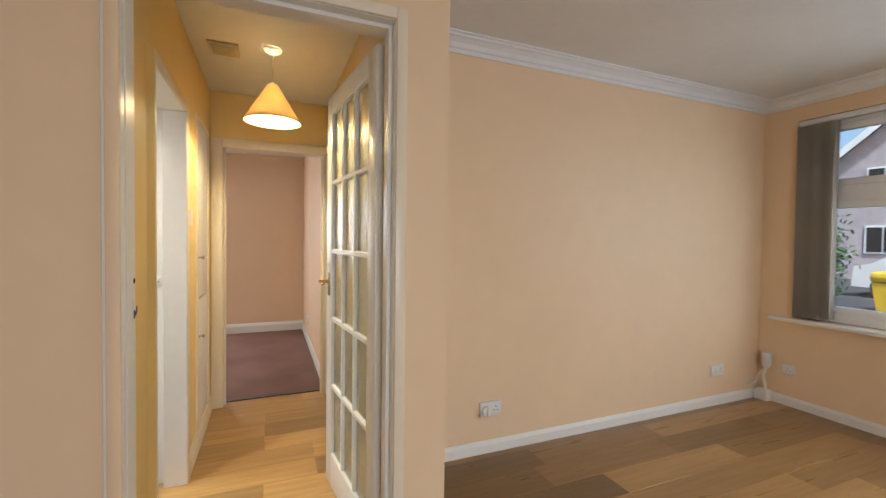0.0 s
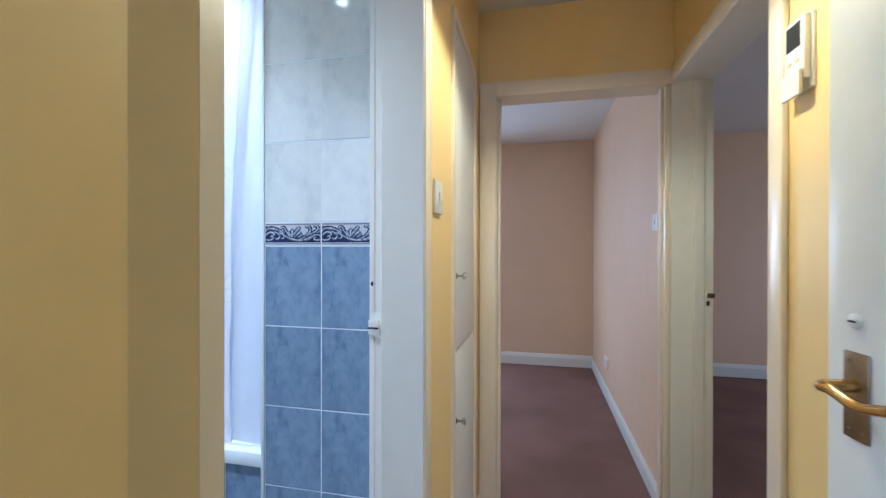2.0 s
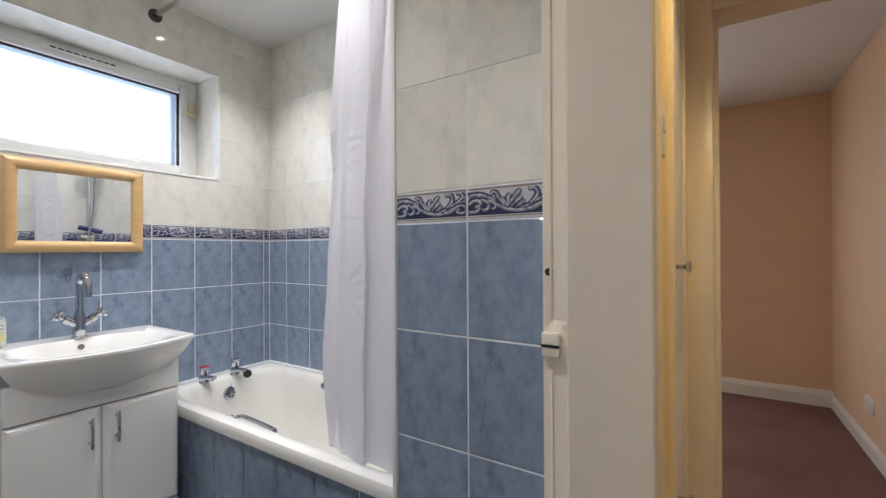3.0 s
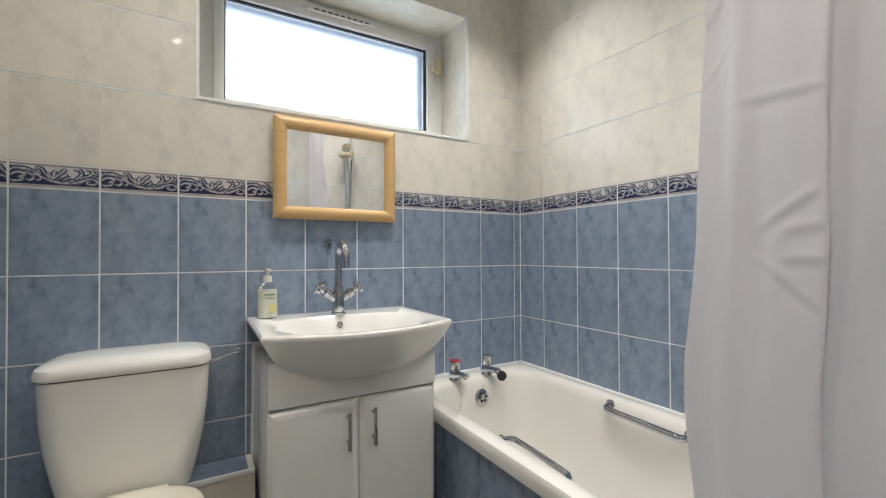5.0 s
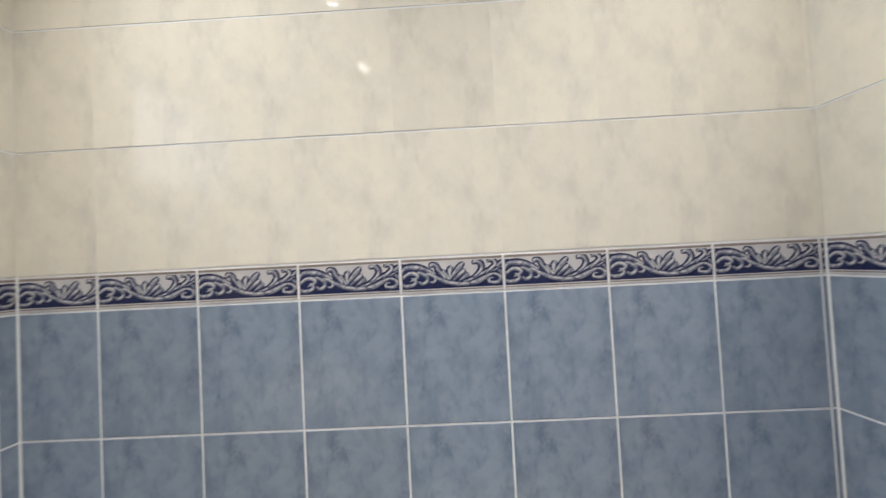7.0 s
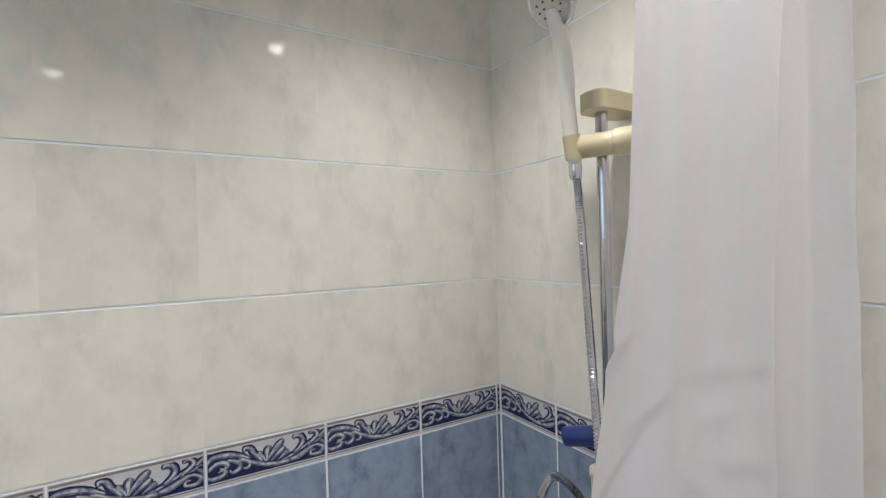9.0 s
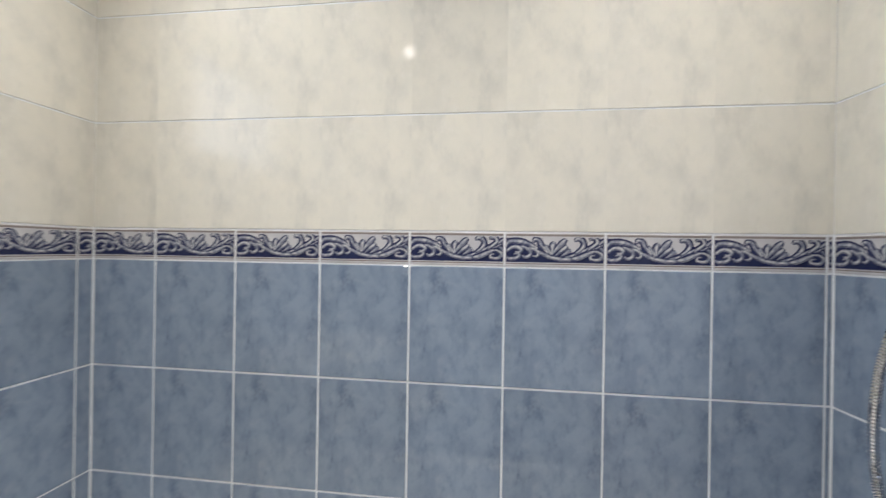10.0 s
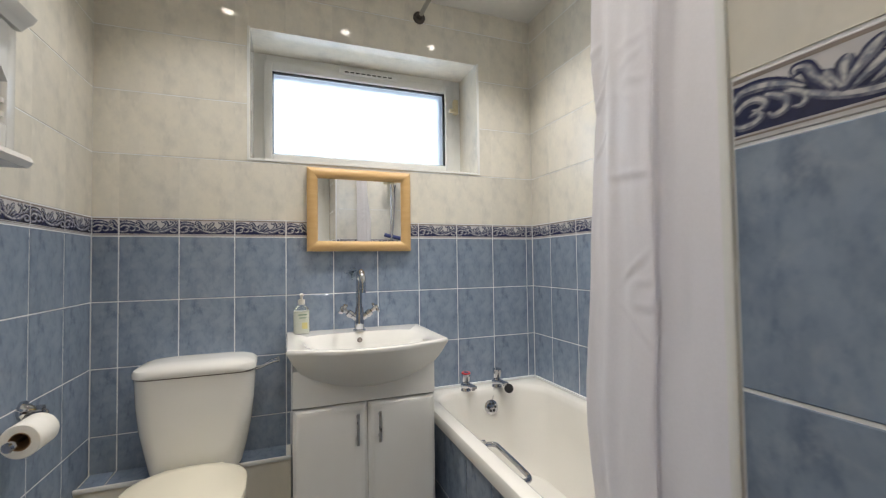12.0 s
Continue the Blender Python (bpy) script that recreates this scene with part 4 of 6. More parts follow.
def rrect(x0, x1, y0, y1, r, z, n=10):
    out = []
    for cx, cy, a in ((x1 - r, y1 - r, 0), (x0 + r, y1 - r, 90), (x0 + r, y0 + r, 180), (x1 - r, y0 + r, 270)):
        for k in range(n + 1):
            t = radians(a + 90 * k / n)
            out.append((cx + r * math.cos(t), cy + r * math.sin(t), z))
    return out


tub = thing("bathtub", (-1.73, 3.0, 0), "white acrylic bath with chrome grips set along a tiled panel", "bathtub")
rows = [rrect(BX0, BX1, BY0 + 0.022, BY1, 0.01, 0.498), rrect(BX0, BX1, BY0 + 0.004, BY1, 0.012, 0.503), rrect(BX0, BX1, BY0, BY1, 0.014, 0.535), rrect(BX0 + 0.003, BX1 - 0.002, BY0 + 0.006, BY1 - 0.002, 0.016, RIM - 0.004), rrect(BX0 + 0.012, BX1 - 0.008, BY0 + 0.016, BY1 - 0.008, 0.02, RIM)]
for ins, z, r in ((0.052, RIM - 0.001, 0.10), (0.062, RIM - 0.008, 0.11), (0.070, RIM - 0.03, 0.12), (0.085, 0.40, 0.13), (0.105, 0.25, 0.14), (0.135, 0.17, 0.14), (0.20, 0.145, 0.12), (0.28, 0.143, 0.05)):
    rows.append(rrect(BX0 + ins + 0.035, BX1 - ins * 1.25, BY0 + ins, BY1 - ins, r, z))
shell = part("shell", loft(bmesh.new(), rows, False, True), ACRYLIC, tub, "white acrylic shell")
part("sealant", boxes((BX0 + 0.01, BX1 - 0.02, BY1 - 0.006, BY1 + 0.003, RIM - 0.004, RIM + 0.007), (BX0 - 0.003, BX0 + 0.006, BY0 + 0.02, BY1, RIM - 0.004, RIM + 0.007), bev=0.002), GROUT, tub, "white sealant bead")
ov = part("overflow", turn(bmesh.new(), (-2.408, 3.02, 0.468), (1, 0, 0.25), [(0, 0.034), (0.006, 0.034), (0.010, 0.028), (0.011, 0.02)], 26), CHROME, shell, "chrome overflow rose")
for k in range(6):
    a = k * math.pi / 3
    part("overflow_hole", turn(bmesh.new(), (-2.3985 - 0.0042 * math.sin(a), 3.02 + 0.017 * math.cos(a), 0.471 + 0.017 * math.sin(a)), (1, 0, 0.25), [(0, 0.0066), (0.0018, 0.0066)], 12), BLACK, ov)
part("chain", tube(bmesh.new(), arc([(-2.41, 3.03, 0.495), (-2.425, 3.045, 0.54), (-2.43, 3.055, 0.58)], 6), 0.0022, 6), STEEL, tub)
for y0, s, x0, x1, za, zb, r_ in ((2.748, 1, -1.915, -1.675, 0.532, 0.518, 0.0085), (3.272, -1, -1.95, -1.66, 0.527, 0.518, 0.0125)):
    bar = [(x0, y0 - s * 0.006, za), (x0 + 0.004, y0 + s * 0.022, za), (x0 + 0.016, y0 + s * 0.034, za - 0.001), (x0 + 0.034, y0 + s * 0.037, za - 0.003)]
    bar += [((x0 + x1) / 2, y0 + s * 0.038, (za + zb) / 2)]
    bar += [(x1 - 0.034, y0 + s * 0.037, zb + 0.002), (x1 - 0.016, y0 + s * 0.034, zb), (x1 - 0.004, y0 + s * 0.022, zb), (x1, y0 - s * 0.006, zb)]
    g = part("grip", tube(bmesh.new(), arc(bar, 6), r_, 14), CHROME, tub, "chrome grip handle")
    for xx, zz in ((x0, za), (x1, zb)):
        part("grip_mount", turn(bmesh.new(), (xx, y0 - s * 0.012, zz), (0, s, 0), [(0, r_ + 0.008), (0.010, r_ + 0.008), (0.015, r_ + 0.003)], 18), CHROME, g)


def bath_tap(y, ring_mat, label):
    x = -2.44
    t = thing("bath_tap", (x, y, RIM), label, "tap", "bath taps")
    part("base", turn(bmesh.new(), (x, y, RIM - 0.001), (0, 0, 1), [(0, 0.025), (0.004, 0.025), (0.010, 0.021), (0.03, 0.0195), (0.04, 0.016)], 26), CHROME, t)
    way, side = Vector((1, 0.10, 0)).normalized(), Vector((-0.10, 1, 0)).normalized()
    rings = []
    for d, hw, za, zb in ((-0.024, 0.010, 0.012, 0.022), (-0.018, 0.019, 0.006, 0.030), (0.0, 0.022, 0.004, 0.037), (0.020, 0.019, 0.010, 0.037), (0.039, 0.0165, 0.020, 0.037), (0.062, 0.0150, 0.024, 0.038), (0.078, 0.0145, 0.022, 0.038), (0.082, 0.0130, 0.024, 0.036)):
        zc, hh = RIM + (za + zb) / 2, (zb - za) / 2
        rings.append([Vector((x, y, zc)) + way * d + side * (hw * math.copysign(abs(math.cos(a)) ** 0.55, math.cos(a))) + Vector((0, 0, hh * math.copysign(abs(math.sin(a)) ** 0.55, math.sin(a)))) for a in [2 * math.pi * (k + 0.5) / 20 for k in range(20)]])
    part("spout", loft(bmesh.new(), rings), CHROME, t, "wedge-shaped chrome spout")
    part("outlet", turn(bmesh.new(), Vector((x, y, RIM + 0.0225)) + way * 0.068, (0, 0, -1), [(0, 0.009), (0.004, 0.009)], 16), BLACK, t)
    hd = part("head", turn(bmesh.new(), (x, y, RIM + 0.034), (0.06, 0, 1), [(0, 0.0135), (0.007, 0.0145), (0.011, 0.0175), (0.030, 0.0200), (0.044, 0.0215), (0.050, 0.0200), (0.052, 0.012)], 10), CHROME, t, "faceted chrome head")
    part("indicator", turn(bmesh.new(), (x + 0.003, y, RIM + 0.0795), (0.06, 0, 1), [(0, 0.0213), (0.003, 0.0220), (0.0055, 0.0208), (0.006, 0.017)], 24), ring_mat, hd)


bath_tap(2.905, RED, "chrome hot bath tap with a red ring")
bath_tap(3.070, CHROME, "chrome cold bath tap at the corner of the bath")
pl = thing("bath_plug", (-2.352, 3.085, RIM), "black rubber bath plug hung by the cold tap", "plug")
part("stopper", turn(bmesh.new(), (-2.362, 3.092, RIM + 0.008), (0.86, -0.42, 0.25), [(0, 0.017), (0.010, 0.0215), (0.014, 0.021), (0.0155, 0.016)], 24), BLACK, pl)
part("chain", tube(bmesh.new(), arc([(-2.362, 3.092, RIM + 0.010), (-2.375, 3.09, RIM + 0.022), (-2.40, 3.078, RIM + 0.016), (-2.42, 3.072, RIM + 0.006)], 5), 0.0025, 6), STEEL, pl)


# ---- basin and vanity ----
VY0, VY1, VXF = 2.125, 2.645, -2.142
van = thing("vanity_unit", (-2.33, 2.385, 0), "white gloss two-door vanity unit under the basin", "vanity unit")
part("body", boxes((W + 0.001, VXF - 0.02, VY0 + 0.004, VY1 - 0.004, 0.10, 0.76), bev=0.002), FOIL, van, "white carcass")
part("plinth", boxes((W + 0.02, VXF - 0.05, VY0 + 0.01, VY1 - 0.01, 0.0, 0.10)), FOIL, van)
part("apron", boxes((VXF - 0.019, VXF, VY0, VY1, 0.66, 0.79), bev=0.004), FOIL, van)
part("drawer_front", boxes((VXF - 0.019, VXF, VY0, VY1, 0.075, 0.196), bev=0.006), FOIL, van)
mid = (VY0 + VY1) / 2
for y0, y1, hy in ((VY0, mid - 0.0015, mid - 0.04), (mid + 0.0015, VY1, mid + 0.04)):
    dr = part("door", loft(bmesh.new(), [[(x, a, b) for a, b in ((y0 + i, 0.20 + i), (y1 - i, 0.20 + i), (y1 - i, 0.655 - i), (y0 + i, 0.655 - i))] for x, i in ((VXF - 0.019, 0), (VXF - 0.012, 0), (VXF - 0.002, 0.012), (VXF, 0.022))]), FOIL, van, "white bevelled door", False)
    h = part("handle", tube(bmesh.new(), [(VXF + 0.026, hy, 0.515), (VXF + 0.026, hy, 0.625)], 0.005, 10), STEEL, dr, "steel bar handle")
    for z in (0.532, 0.608):
        part("handle_post", tube(bmesh.new(), [(VXF - 0.001, hy, z), (VXF + 0.026, hy, z)], 0.004, 8), STEEL, h)

BZ = 0.872
CX, CY = -2.30, 2.398


def basin_edge(a, k=1.0, back=0.222, half=0.294, side=0.188, bow=0.084):
    """Reach of the basin outline from its middle in direction a: straight back and sides, bowed front."""
    c, s = math.cos(a), math.sin(a)
    lo, hi = 0.0, 0.6
    for _ in range(30):
        m_ = (lo + hi) / 2
        dx, dy = m_ * c, m_ * s
        q = min(1, abs(dy) / half)
        inside = dx > -back and abs(dy) < half and dx < side + bow * (1 - q * q)
        lo, hi = (m_, hi) if inside else (lo, m_)
    return lo * k


def basin():
    b = thing("wash_basin", (CX, CY, 0.7), "white ceramic semi-recessed basin with a bowed front", "basin")
    n = 96
    A = sorted([2 * math.pi * i / n for i in range(n)] + [math.atan2(0.294, 0.188), 2 * math.pi - math.atan2(0.294, 0.188), math.atan2(0.294, -0.222), 2 * math.pi - math.atan2(0.294, -0.222)])

    def outline(off, z, k=1.0, cx=CX, drop=0.0):
        return [(max(W + 0.002, cx + (basin_edge(a) * k - off) * math.cos(a)), CY + (basin_edge(a) * k - off) * math.sin(a), z - drop * max(0, math.cos(a))) for a in A]

    def oval(rx, ry, z, cx):
        q = lambda c: math.copysign(abs(c) ** 0.62, c)
        return [(cx + rx * q(math.cos(a)) * (1 if math.cos(a) > 0 else 0.62), CY + ry * q(math.sin(a)) * (1 - 0.10 * max(0, math.cos(a))), z) for a in A]
    rows = [outline(0, 0.690, 0.25), outline(0, 0.694, 0.42), outline(0, 0.708, 0.56), outline(0, 0.732, 0.68), outline(0, 0.762, 0.785), outline(0, 0.792, 0.868), outline(0, 0.82, 0.93), outline(0, 0.842, 0.968), outline(0, 0.853, 0.988), outline(0.0, BZ - 0.012), outline(0.001, BZ - 0.005), outline(0.006, BZ - 0.0005), outline(0.018, BZ)]
    part("body", loft(bmesh.new(), rows + [oval(0.222, 0.243, BZ - 0.003, -2.277), oval(0.208, 0.228, BZ - 0.013, -2.279), oval(0.188, 0.205, BZ - 0.05, -2.278), oval(0.165, 0.17, BZ - 0.10, -2.28), oval(0.09, 0.09, BZ - 0.13, -2.29), oval(0.02, 0.02, BZ - 0.135, -2.29)]), CERAMIC, b, "white glazed ceramic")
    part("overflow_hole", turn(bmesh.new(), (-2.398, 2.398, 0.837), (1, 0, 0.6), [(0, 0.011), (0.003, 0.011)], 18), DARK_METAL, b)


basin()


def mixer():
    x, y, z = -2.43, 2.402, BZ - 0.001
    f = thing("basin_mixer_tap", (x, y, z), "chrome basin mixer with swan neck and two cross heads", "tap")
    part("base", turn(bmesh.new(), (x, y, z), (0, 0, 1), [(0, 0.027), (0.005, 0.027), (0.009, 0.022), (0.03, 0.021), (0.07, 0.021), (0.085, 0.018), (0.10, 0.0175)], 26), CHROME, f)
    part("spout", tube(bmesh.new(), [(x, y, z + 0.095), (x, y, z + 0.21)] + [(x + 0.045 - 0.045 * math.cos(t), y, z + 0.21 + 0.045 * math.sin(t)) for t in [math.pi * k / 12 for k in range(1, 12)]] + [(x + 0.09, y, z + 0.205), (x + 0.09, y, z + 0.17)], 0.0135, 16), CHROME, f, "chrome swan neck")
    for s in (-1, 1):
        d = Vector((0.1, s, 0.75)).normalized()
        p0 = Vector((x, y, z + 0.045))
        arm = part("valve_arm", turn(bmesh.new(), p0, d, [(0, 0.013), (0.04, 0.013), (0.043, 0.016), (0.062, 0.016), (0.066, 0.009), (0.08, 0.009)], 16), CHROME, f)
        c = p0 + d * 0.088
        u = d.orthogonal().normalized()
        w = d.cross(u)
        part("cross_head", tube(tube(bmesh.new(), [c - u * 0.027, c + u * 0.027], 0.0062, 10), [c - w * 0.027, c + w * 0.027], 0.0062, 10), CHROME, arm)
        part("cap", turn(bmesh.new(), c - d * 0.012, d, [(0, 0.011), (0.02, 0.012), (0.024, 0.008)], 14), CHROME, arm)


mixer()

sb = thing("soap_dispenser", (-2.455, 2.165, BZ), "nearly full clear pump bottle of liquid soap on the basin", "soap bottle")


def ovals(rows, x, y, seg=24):
    return [[(x + a * math.cos(2 * math.pi * i / seg), y + b * math.sin(2 * math.pi * i / seg), BZ + z) for i in range(seg)] for z, a, b in rows]


bt = part("bottle", loft(bmesh.new(), ovals([(0.0, 0.018, 0.028), (0.004, 0.021, 0.032), (0.09, 0.021, 0.032), (0.108, 0.018, 0.026), (0.118, 0.011, 0.013), (0.128, 0.011, 0.012)], -2.455, 2.165)), SOAP, sb, "clear plastic bottle")
bt.visible_shadow = False
part("soap", loft(bmesh.new(), ovals([(0.003, 0.0185, 0.029), (0.094, 0.0185, 0.0285)], -2.455, 2.165)), LIQUID, sb)
part("pump_collar", loft(bmesh.new(), ovals([(0.122, 0.014, 0.014), (0.142, 0.014, 0.014), (0.144, 0.006, 0.006), (0.16, 0.005, 0.005)], -2.455, 2.165)), PLASTIC, sb, "white pump")
part("pump_head", boxes((-2.463, -2.415, 2.157, 2.173, BZ + 0.157, BZ + 0.168), bev=0.004), PLASTIC, sb)
part("print_band", boxes((-2.4335, -2.4328, 2.166, 2.188, BZ + 0.022, BZ + 0.048)), YELLOW_PRINT, sb, "yellow print on the label", False)
part("print_bar", boxes((-2.4335, -2.4328, 2.152, 2.186, BZ + 0.078, BZ + 0.083), (-2.4335, -2.4328, 2.156, 2.184, BZ + 0.066, BZ + 0.070)), GREEN_PRINT, sb, "green printed bars", False)

# suction holder with a glass nib on the tiles above the tap
hk = thing("suction_hook", (W, 2.38, 1.125), "small clear suction hook stuck to the blue tiles", "hook")
part("cup", turn(bmesh.new(), (W + 0.001, 2.388, 1.13), (1, 0, 0), [(0, 0.019), (0.004, 0.015), (0.012, 0.006), (0.02, 0.008), (0.024, 0.003)], 20), CLIP, hk)
part("hook_arm", tube(bmesh.new(), arc([(W + 0.018, 2.388, 1.128), (W + 0.03, 2.37, 1.118), (W + 0.034, 2.352, 1.122), (W + 0.032, 2.348, 1.132)], 5), 0.003, 8), CLIP, hk)
part("nib", boxes((W + 0.012, W + 0.024, 2.381, 2.395, 1.09, 1.125), bev=0.003), CLIP, hk)


# ---- framed mirror ----
def framed_mirror():
    y0, y1, z0, z1 = 2.19, 2.660, 1.218, 1.588
    m_ = thing("framed_mirror", (W, 2.425, z0), "landscape mirror in a rounded beech frame below the window", "mirror")
    fw = 0.046
    prof = [(0.0, 0.0), (0.0, 0.014), (0.006, 0.021), (0.016, 0.025), (0.03, 0.024), (0.041, 0.017), (0.046, 0.010), (0.046, 0.0)]
    cs = [((y0, z0), (1, 1)), ((y1, z0), (-1, 1)), ((y1, z1), (-1, -1)), ((y0, z1), (1, -1))]
    for i in range(4):
        (a, d0), (b, d1) = cs[i], cs[(i + 1) % 4]
        part("frame_rail", loft(bmesh.new(), [[(W + 0.002 + h, c[0] + d[0] * o, c[1] + d[1] * o) for o, h in prof] for c, d in ((a, d0), (b, d1))]), BEECH, m_)
    part("mirror_glass", boxes((W + 0.006, W + 0.010, y0 + fw - 0.002, y1 - fw + 0.002, z0 + fw - 0.002, z1 - fw + 0.002)), MIRROR, m_, "silvered glass", False)
    m_.matrix_basis = pose(W + 0.0055, 2.425, z0, 0, 0.25, 1.0)


framed_mirror()


# ---- toilet ----
def toilet():
    t = thing("toilet", (-2.2, 1.785, 0), "white close-coupled toilet with its cream lid down", "toilet")
    yc = 1.795

    def sec(x0, x1, hw, z, r=0.055):
        return rrect(x0, x1, yc - hw, yc + hw, r, z, 5)
    cis = part("cistern", loft(bmesh.new(), [sec(-2.50, -2.37, 0.115, 0.402, 0.02), sec(-2.51, -2.358, 0.140, 0.408, 0.03), sec(-2.512, -2.350, 0.152, 0.425, 0.04), sec(-2.515, -2.343, 0.168, 0.49), sec(-2.517, -2.337, 0.183, 0.57), sec(-2.518, -2.333, 0.192, 0.66), sec(-2.519, -2.331, 0.197, 0.762)]), CERAMIC, t, "white ceramic cistern")
    # The shade between cistern and lid is drawn as a dark sheet.
    part("gap", loft(bmesh.new(), [sec(-2.518, -2.334, 0.194, 0.761), sec(-2.518, -2.334, 0.194, 0.767)]), DARK_METAL, t, "dark sheet for the shaded gap under the lid", False)
    part("cistern_lid", loft(bmesh.new(), [sec(-2.521, -2.328, 0.199, 0.766), sec(-2.521, -2.325, 0.202, 0.770), sec(-2.521, -2.325, 0.202, 0.784), sec(-2.521, -2.329, 0.197, 0.795, 0.05), sec(-2.519, -2.342, 0.182, 0.804, 0.05), sec(-2.512, -2.36, 0.155, 0.810, 0.05), sec(-2.49, -2.39, 0.11, 0.813, 0.04)]), CERAMIC, t, "domed cistern lid")
    lv = part("flush_lever", tube(bmesh.new(), arc([(-2.40, yc + 0.182, 0.760), (-2.40, yc + 0.205, 0.761), (-2.392, yc + 0.225, 0.768), (-2.38, yc + 0.255, 0.784), (-2.372, yc + 0.282, 0.792)], 5), [0.012] * 4 + [0.008] * 4 + [0.007] * 6 + [0.009] * 4 + [0.011] * 3, 12), CHROME, t, "chrome flush lever")

    def egg(l0, l1, hw, z, n=40):
        out = []
        for i in range(n):
            a = 2 * math.pi * i / n
            c, s = math.cos(a), math.sin(a)
            xx = (l0 + l1) / 2 + (l1 - l0) / 2 * (abs(c) ** (0.9 if c > 0 else 0.55)) * (1 if c > 0 else -1)
            out.append((xx, yc + hw * (abs(s) ** 0.85) * (1 if s > 0 else -1) * (1 - 0.12 * max(0, c)), z))
        return out
    part("pan", loft(bmesh.new(), [egg(-2.38, -1.98, 0.11, 0.0), egg(-2.38, -1.98, 0.105, 0.06), egg(-2.40, -1.99, 0.115, 0.2), egg(-2.40, -1.92, 0.165, 0.33), egg(-2.42, -1.885, 0.178, 0.401), egg(-2.42, -1.885, 0.178, 0.411)]), CERAMIC, t, "white ceramic pan")
    part("seat_ring", loft(bmesh.new(), [egg(-2.335, -1.878, 0.183, 0.413), egg(-2.335, -1.874, 0.186, 0.420), egg(-2.335, -1.876, 0.185, 0.428)]), SEAT, t)
    part("seat_lid", loft(bmesh.new(), [egg(-2.335, -1.878, 0.184, 0.431), egg(-2.335, -1.874, 0.188, 0.437), egg(-2.335, -1.876, 0.186, 0.445), egg(-2.325, -1.90, 0.165, 0.452), egg(-2.30, -1.95, 0.12, 0.454)]), SEAT, t, "cream closed lid")
    for s in (-1, 1):
        part("hinge", turn(bmesh.new(), (-2.335, yc + s * 0.075 - 0.02, 0.431), (0, 1, 0), [(0, 0.012), (0.04, 0.012)], 12), SEAT, t)


toilet()

# boxed-in pipes behind the toilet
pb = setting("pipe_boxing", boxes((W - 0.003, -2.405, S, 2.122, 0, 0.392)), GLOSS, "painted boxed-in pipe ledge with a tiled top", "boxing")
part("edge_trim", boxes((-2.407, -2.397, S, 2.122, 0.385, 0.4), bev=0.002), UPVC, pb, "white edge trim")

# toilet roll on its holder
tr = thing("toilet_roll_holder", (-2.05, S, 0.7), "chrome toilet roll holder on the tiled wall", "roll holder")
part("wall_rose", turn(bmesh.new(), (-2.095, S + 0.0, 0.770), (0, 1, 0), [(0, 0.026), (0.008, 0.026), (0.014, 0.018), (0.03, 0.011), (0.05, 0.011)], 22), CHROME, tr)
part("arm", tube(bmesh.new(), arc([(-2.095, S + 0.045, 0.770), (-2.085, S + 0.06, 0.760), (-2.055, S + 0.066, 0.740), (-2.005, S + 0.066, 0.737), (-1.91, S + 0.066, 0.737)], 6), 0.006, 10), CHROME, tr)
part("end_knob", turn(bmesh.new(), (-1.913, S + 0.066, 0.737), (1, 0, 0), [(0, 0.006), (0.003, 0.012), (0.014, 0.013), (0.018, 0.008)], 16), CHROME, tr)
rl = thing("toilet_roll", (-2.03, S + 0.066, 0.70), "part-used white toilet roll on the holder", "toilet roll")
c0 = (-2.04, S + 0.066, 0.733)
part("paper", loft(bmesh.new(), [ring((c0[0] + d, c0[1], c0[2]), (1, 0, 0), r, 40) for d, r in ((0, 0.0225), (0, 0.0405), (0.004, 0.043), (0.090, 0.043), (0.094, 0.0405), (0.094, 0.0225), (0.0, 0.0225))], False, False), PAPER, rl, "white paper")
part("core", loft(bmesh.new(), [ring((c0[0] + d, c0[1], c0[2]), (1, 0, 0), r, 30) for d, r in ((0.0, 0.0222), (0.095, 0.0222), (0.095, 0.0205), (0.0, 0.0205), (0.0, 0.0222))], False, False), CARDBOARD, rl, "brown cardboard core")


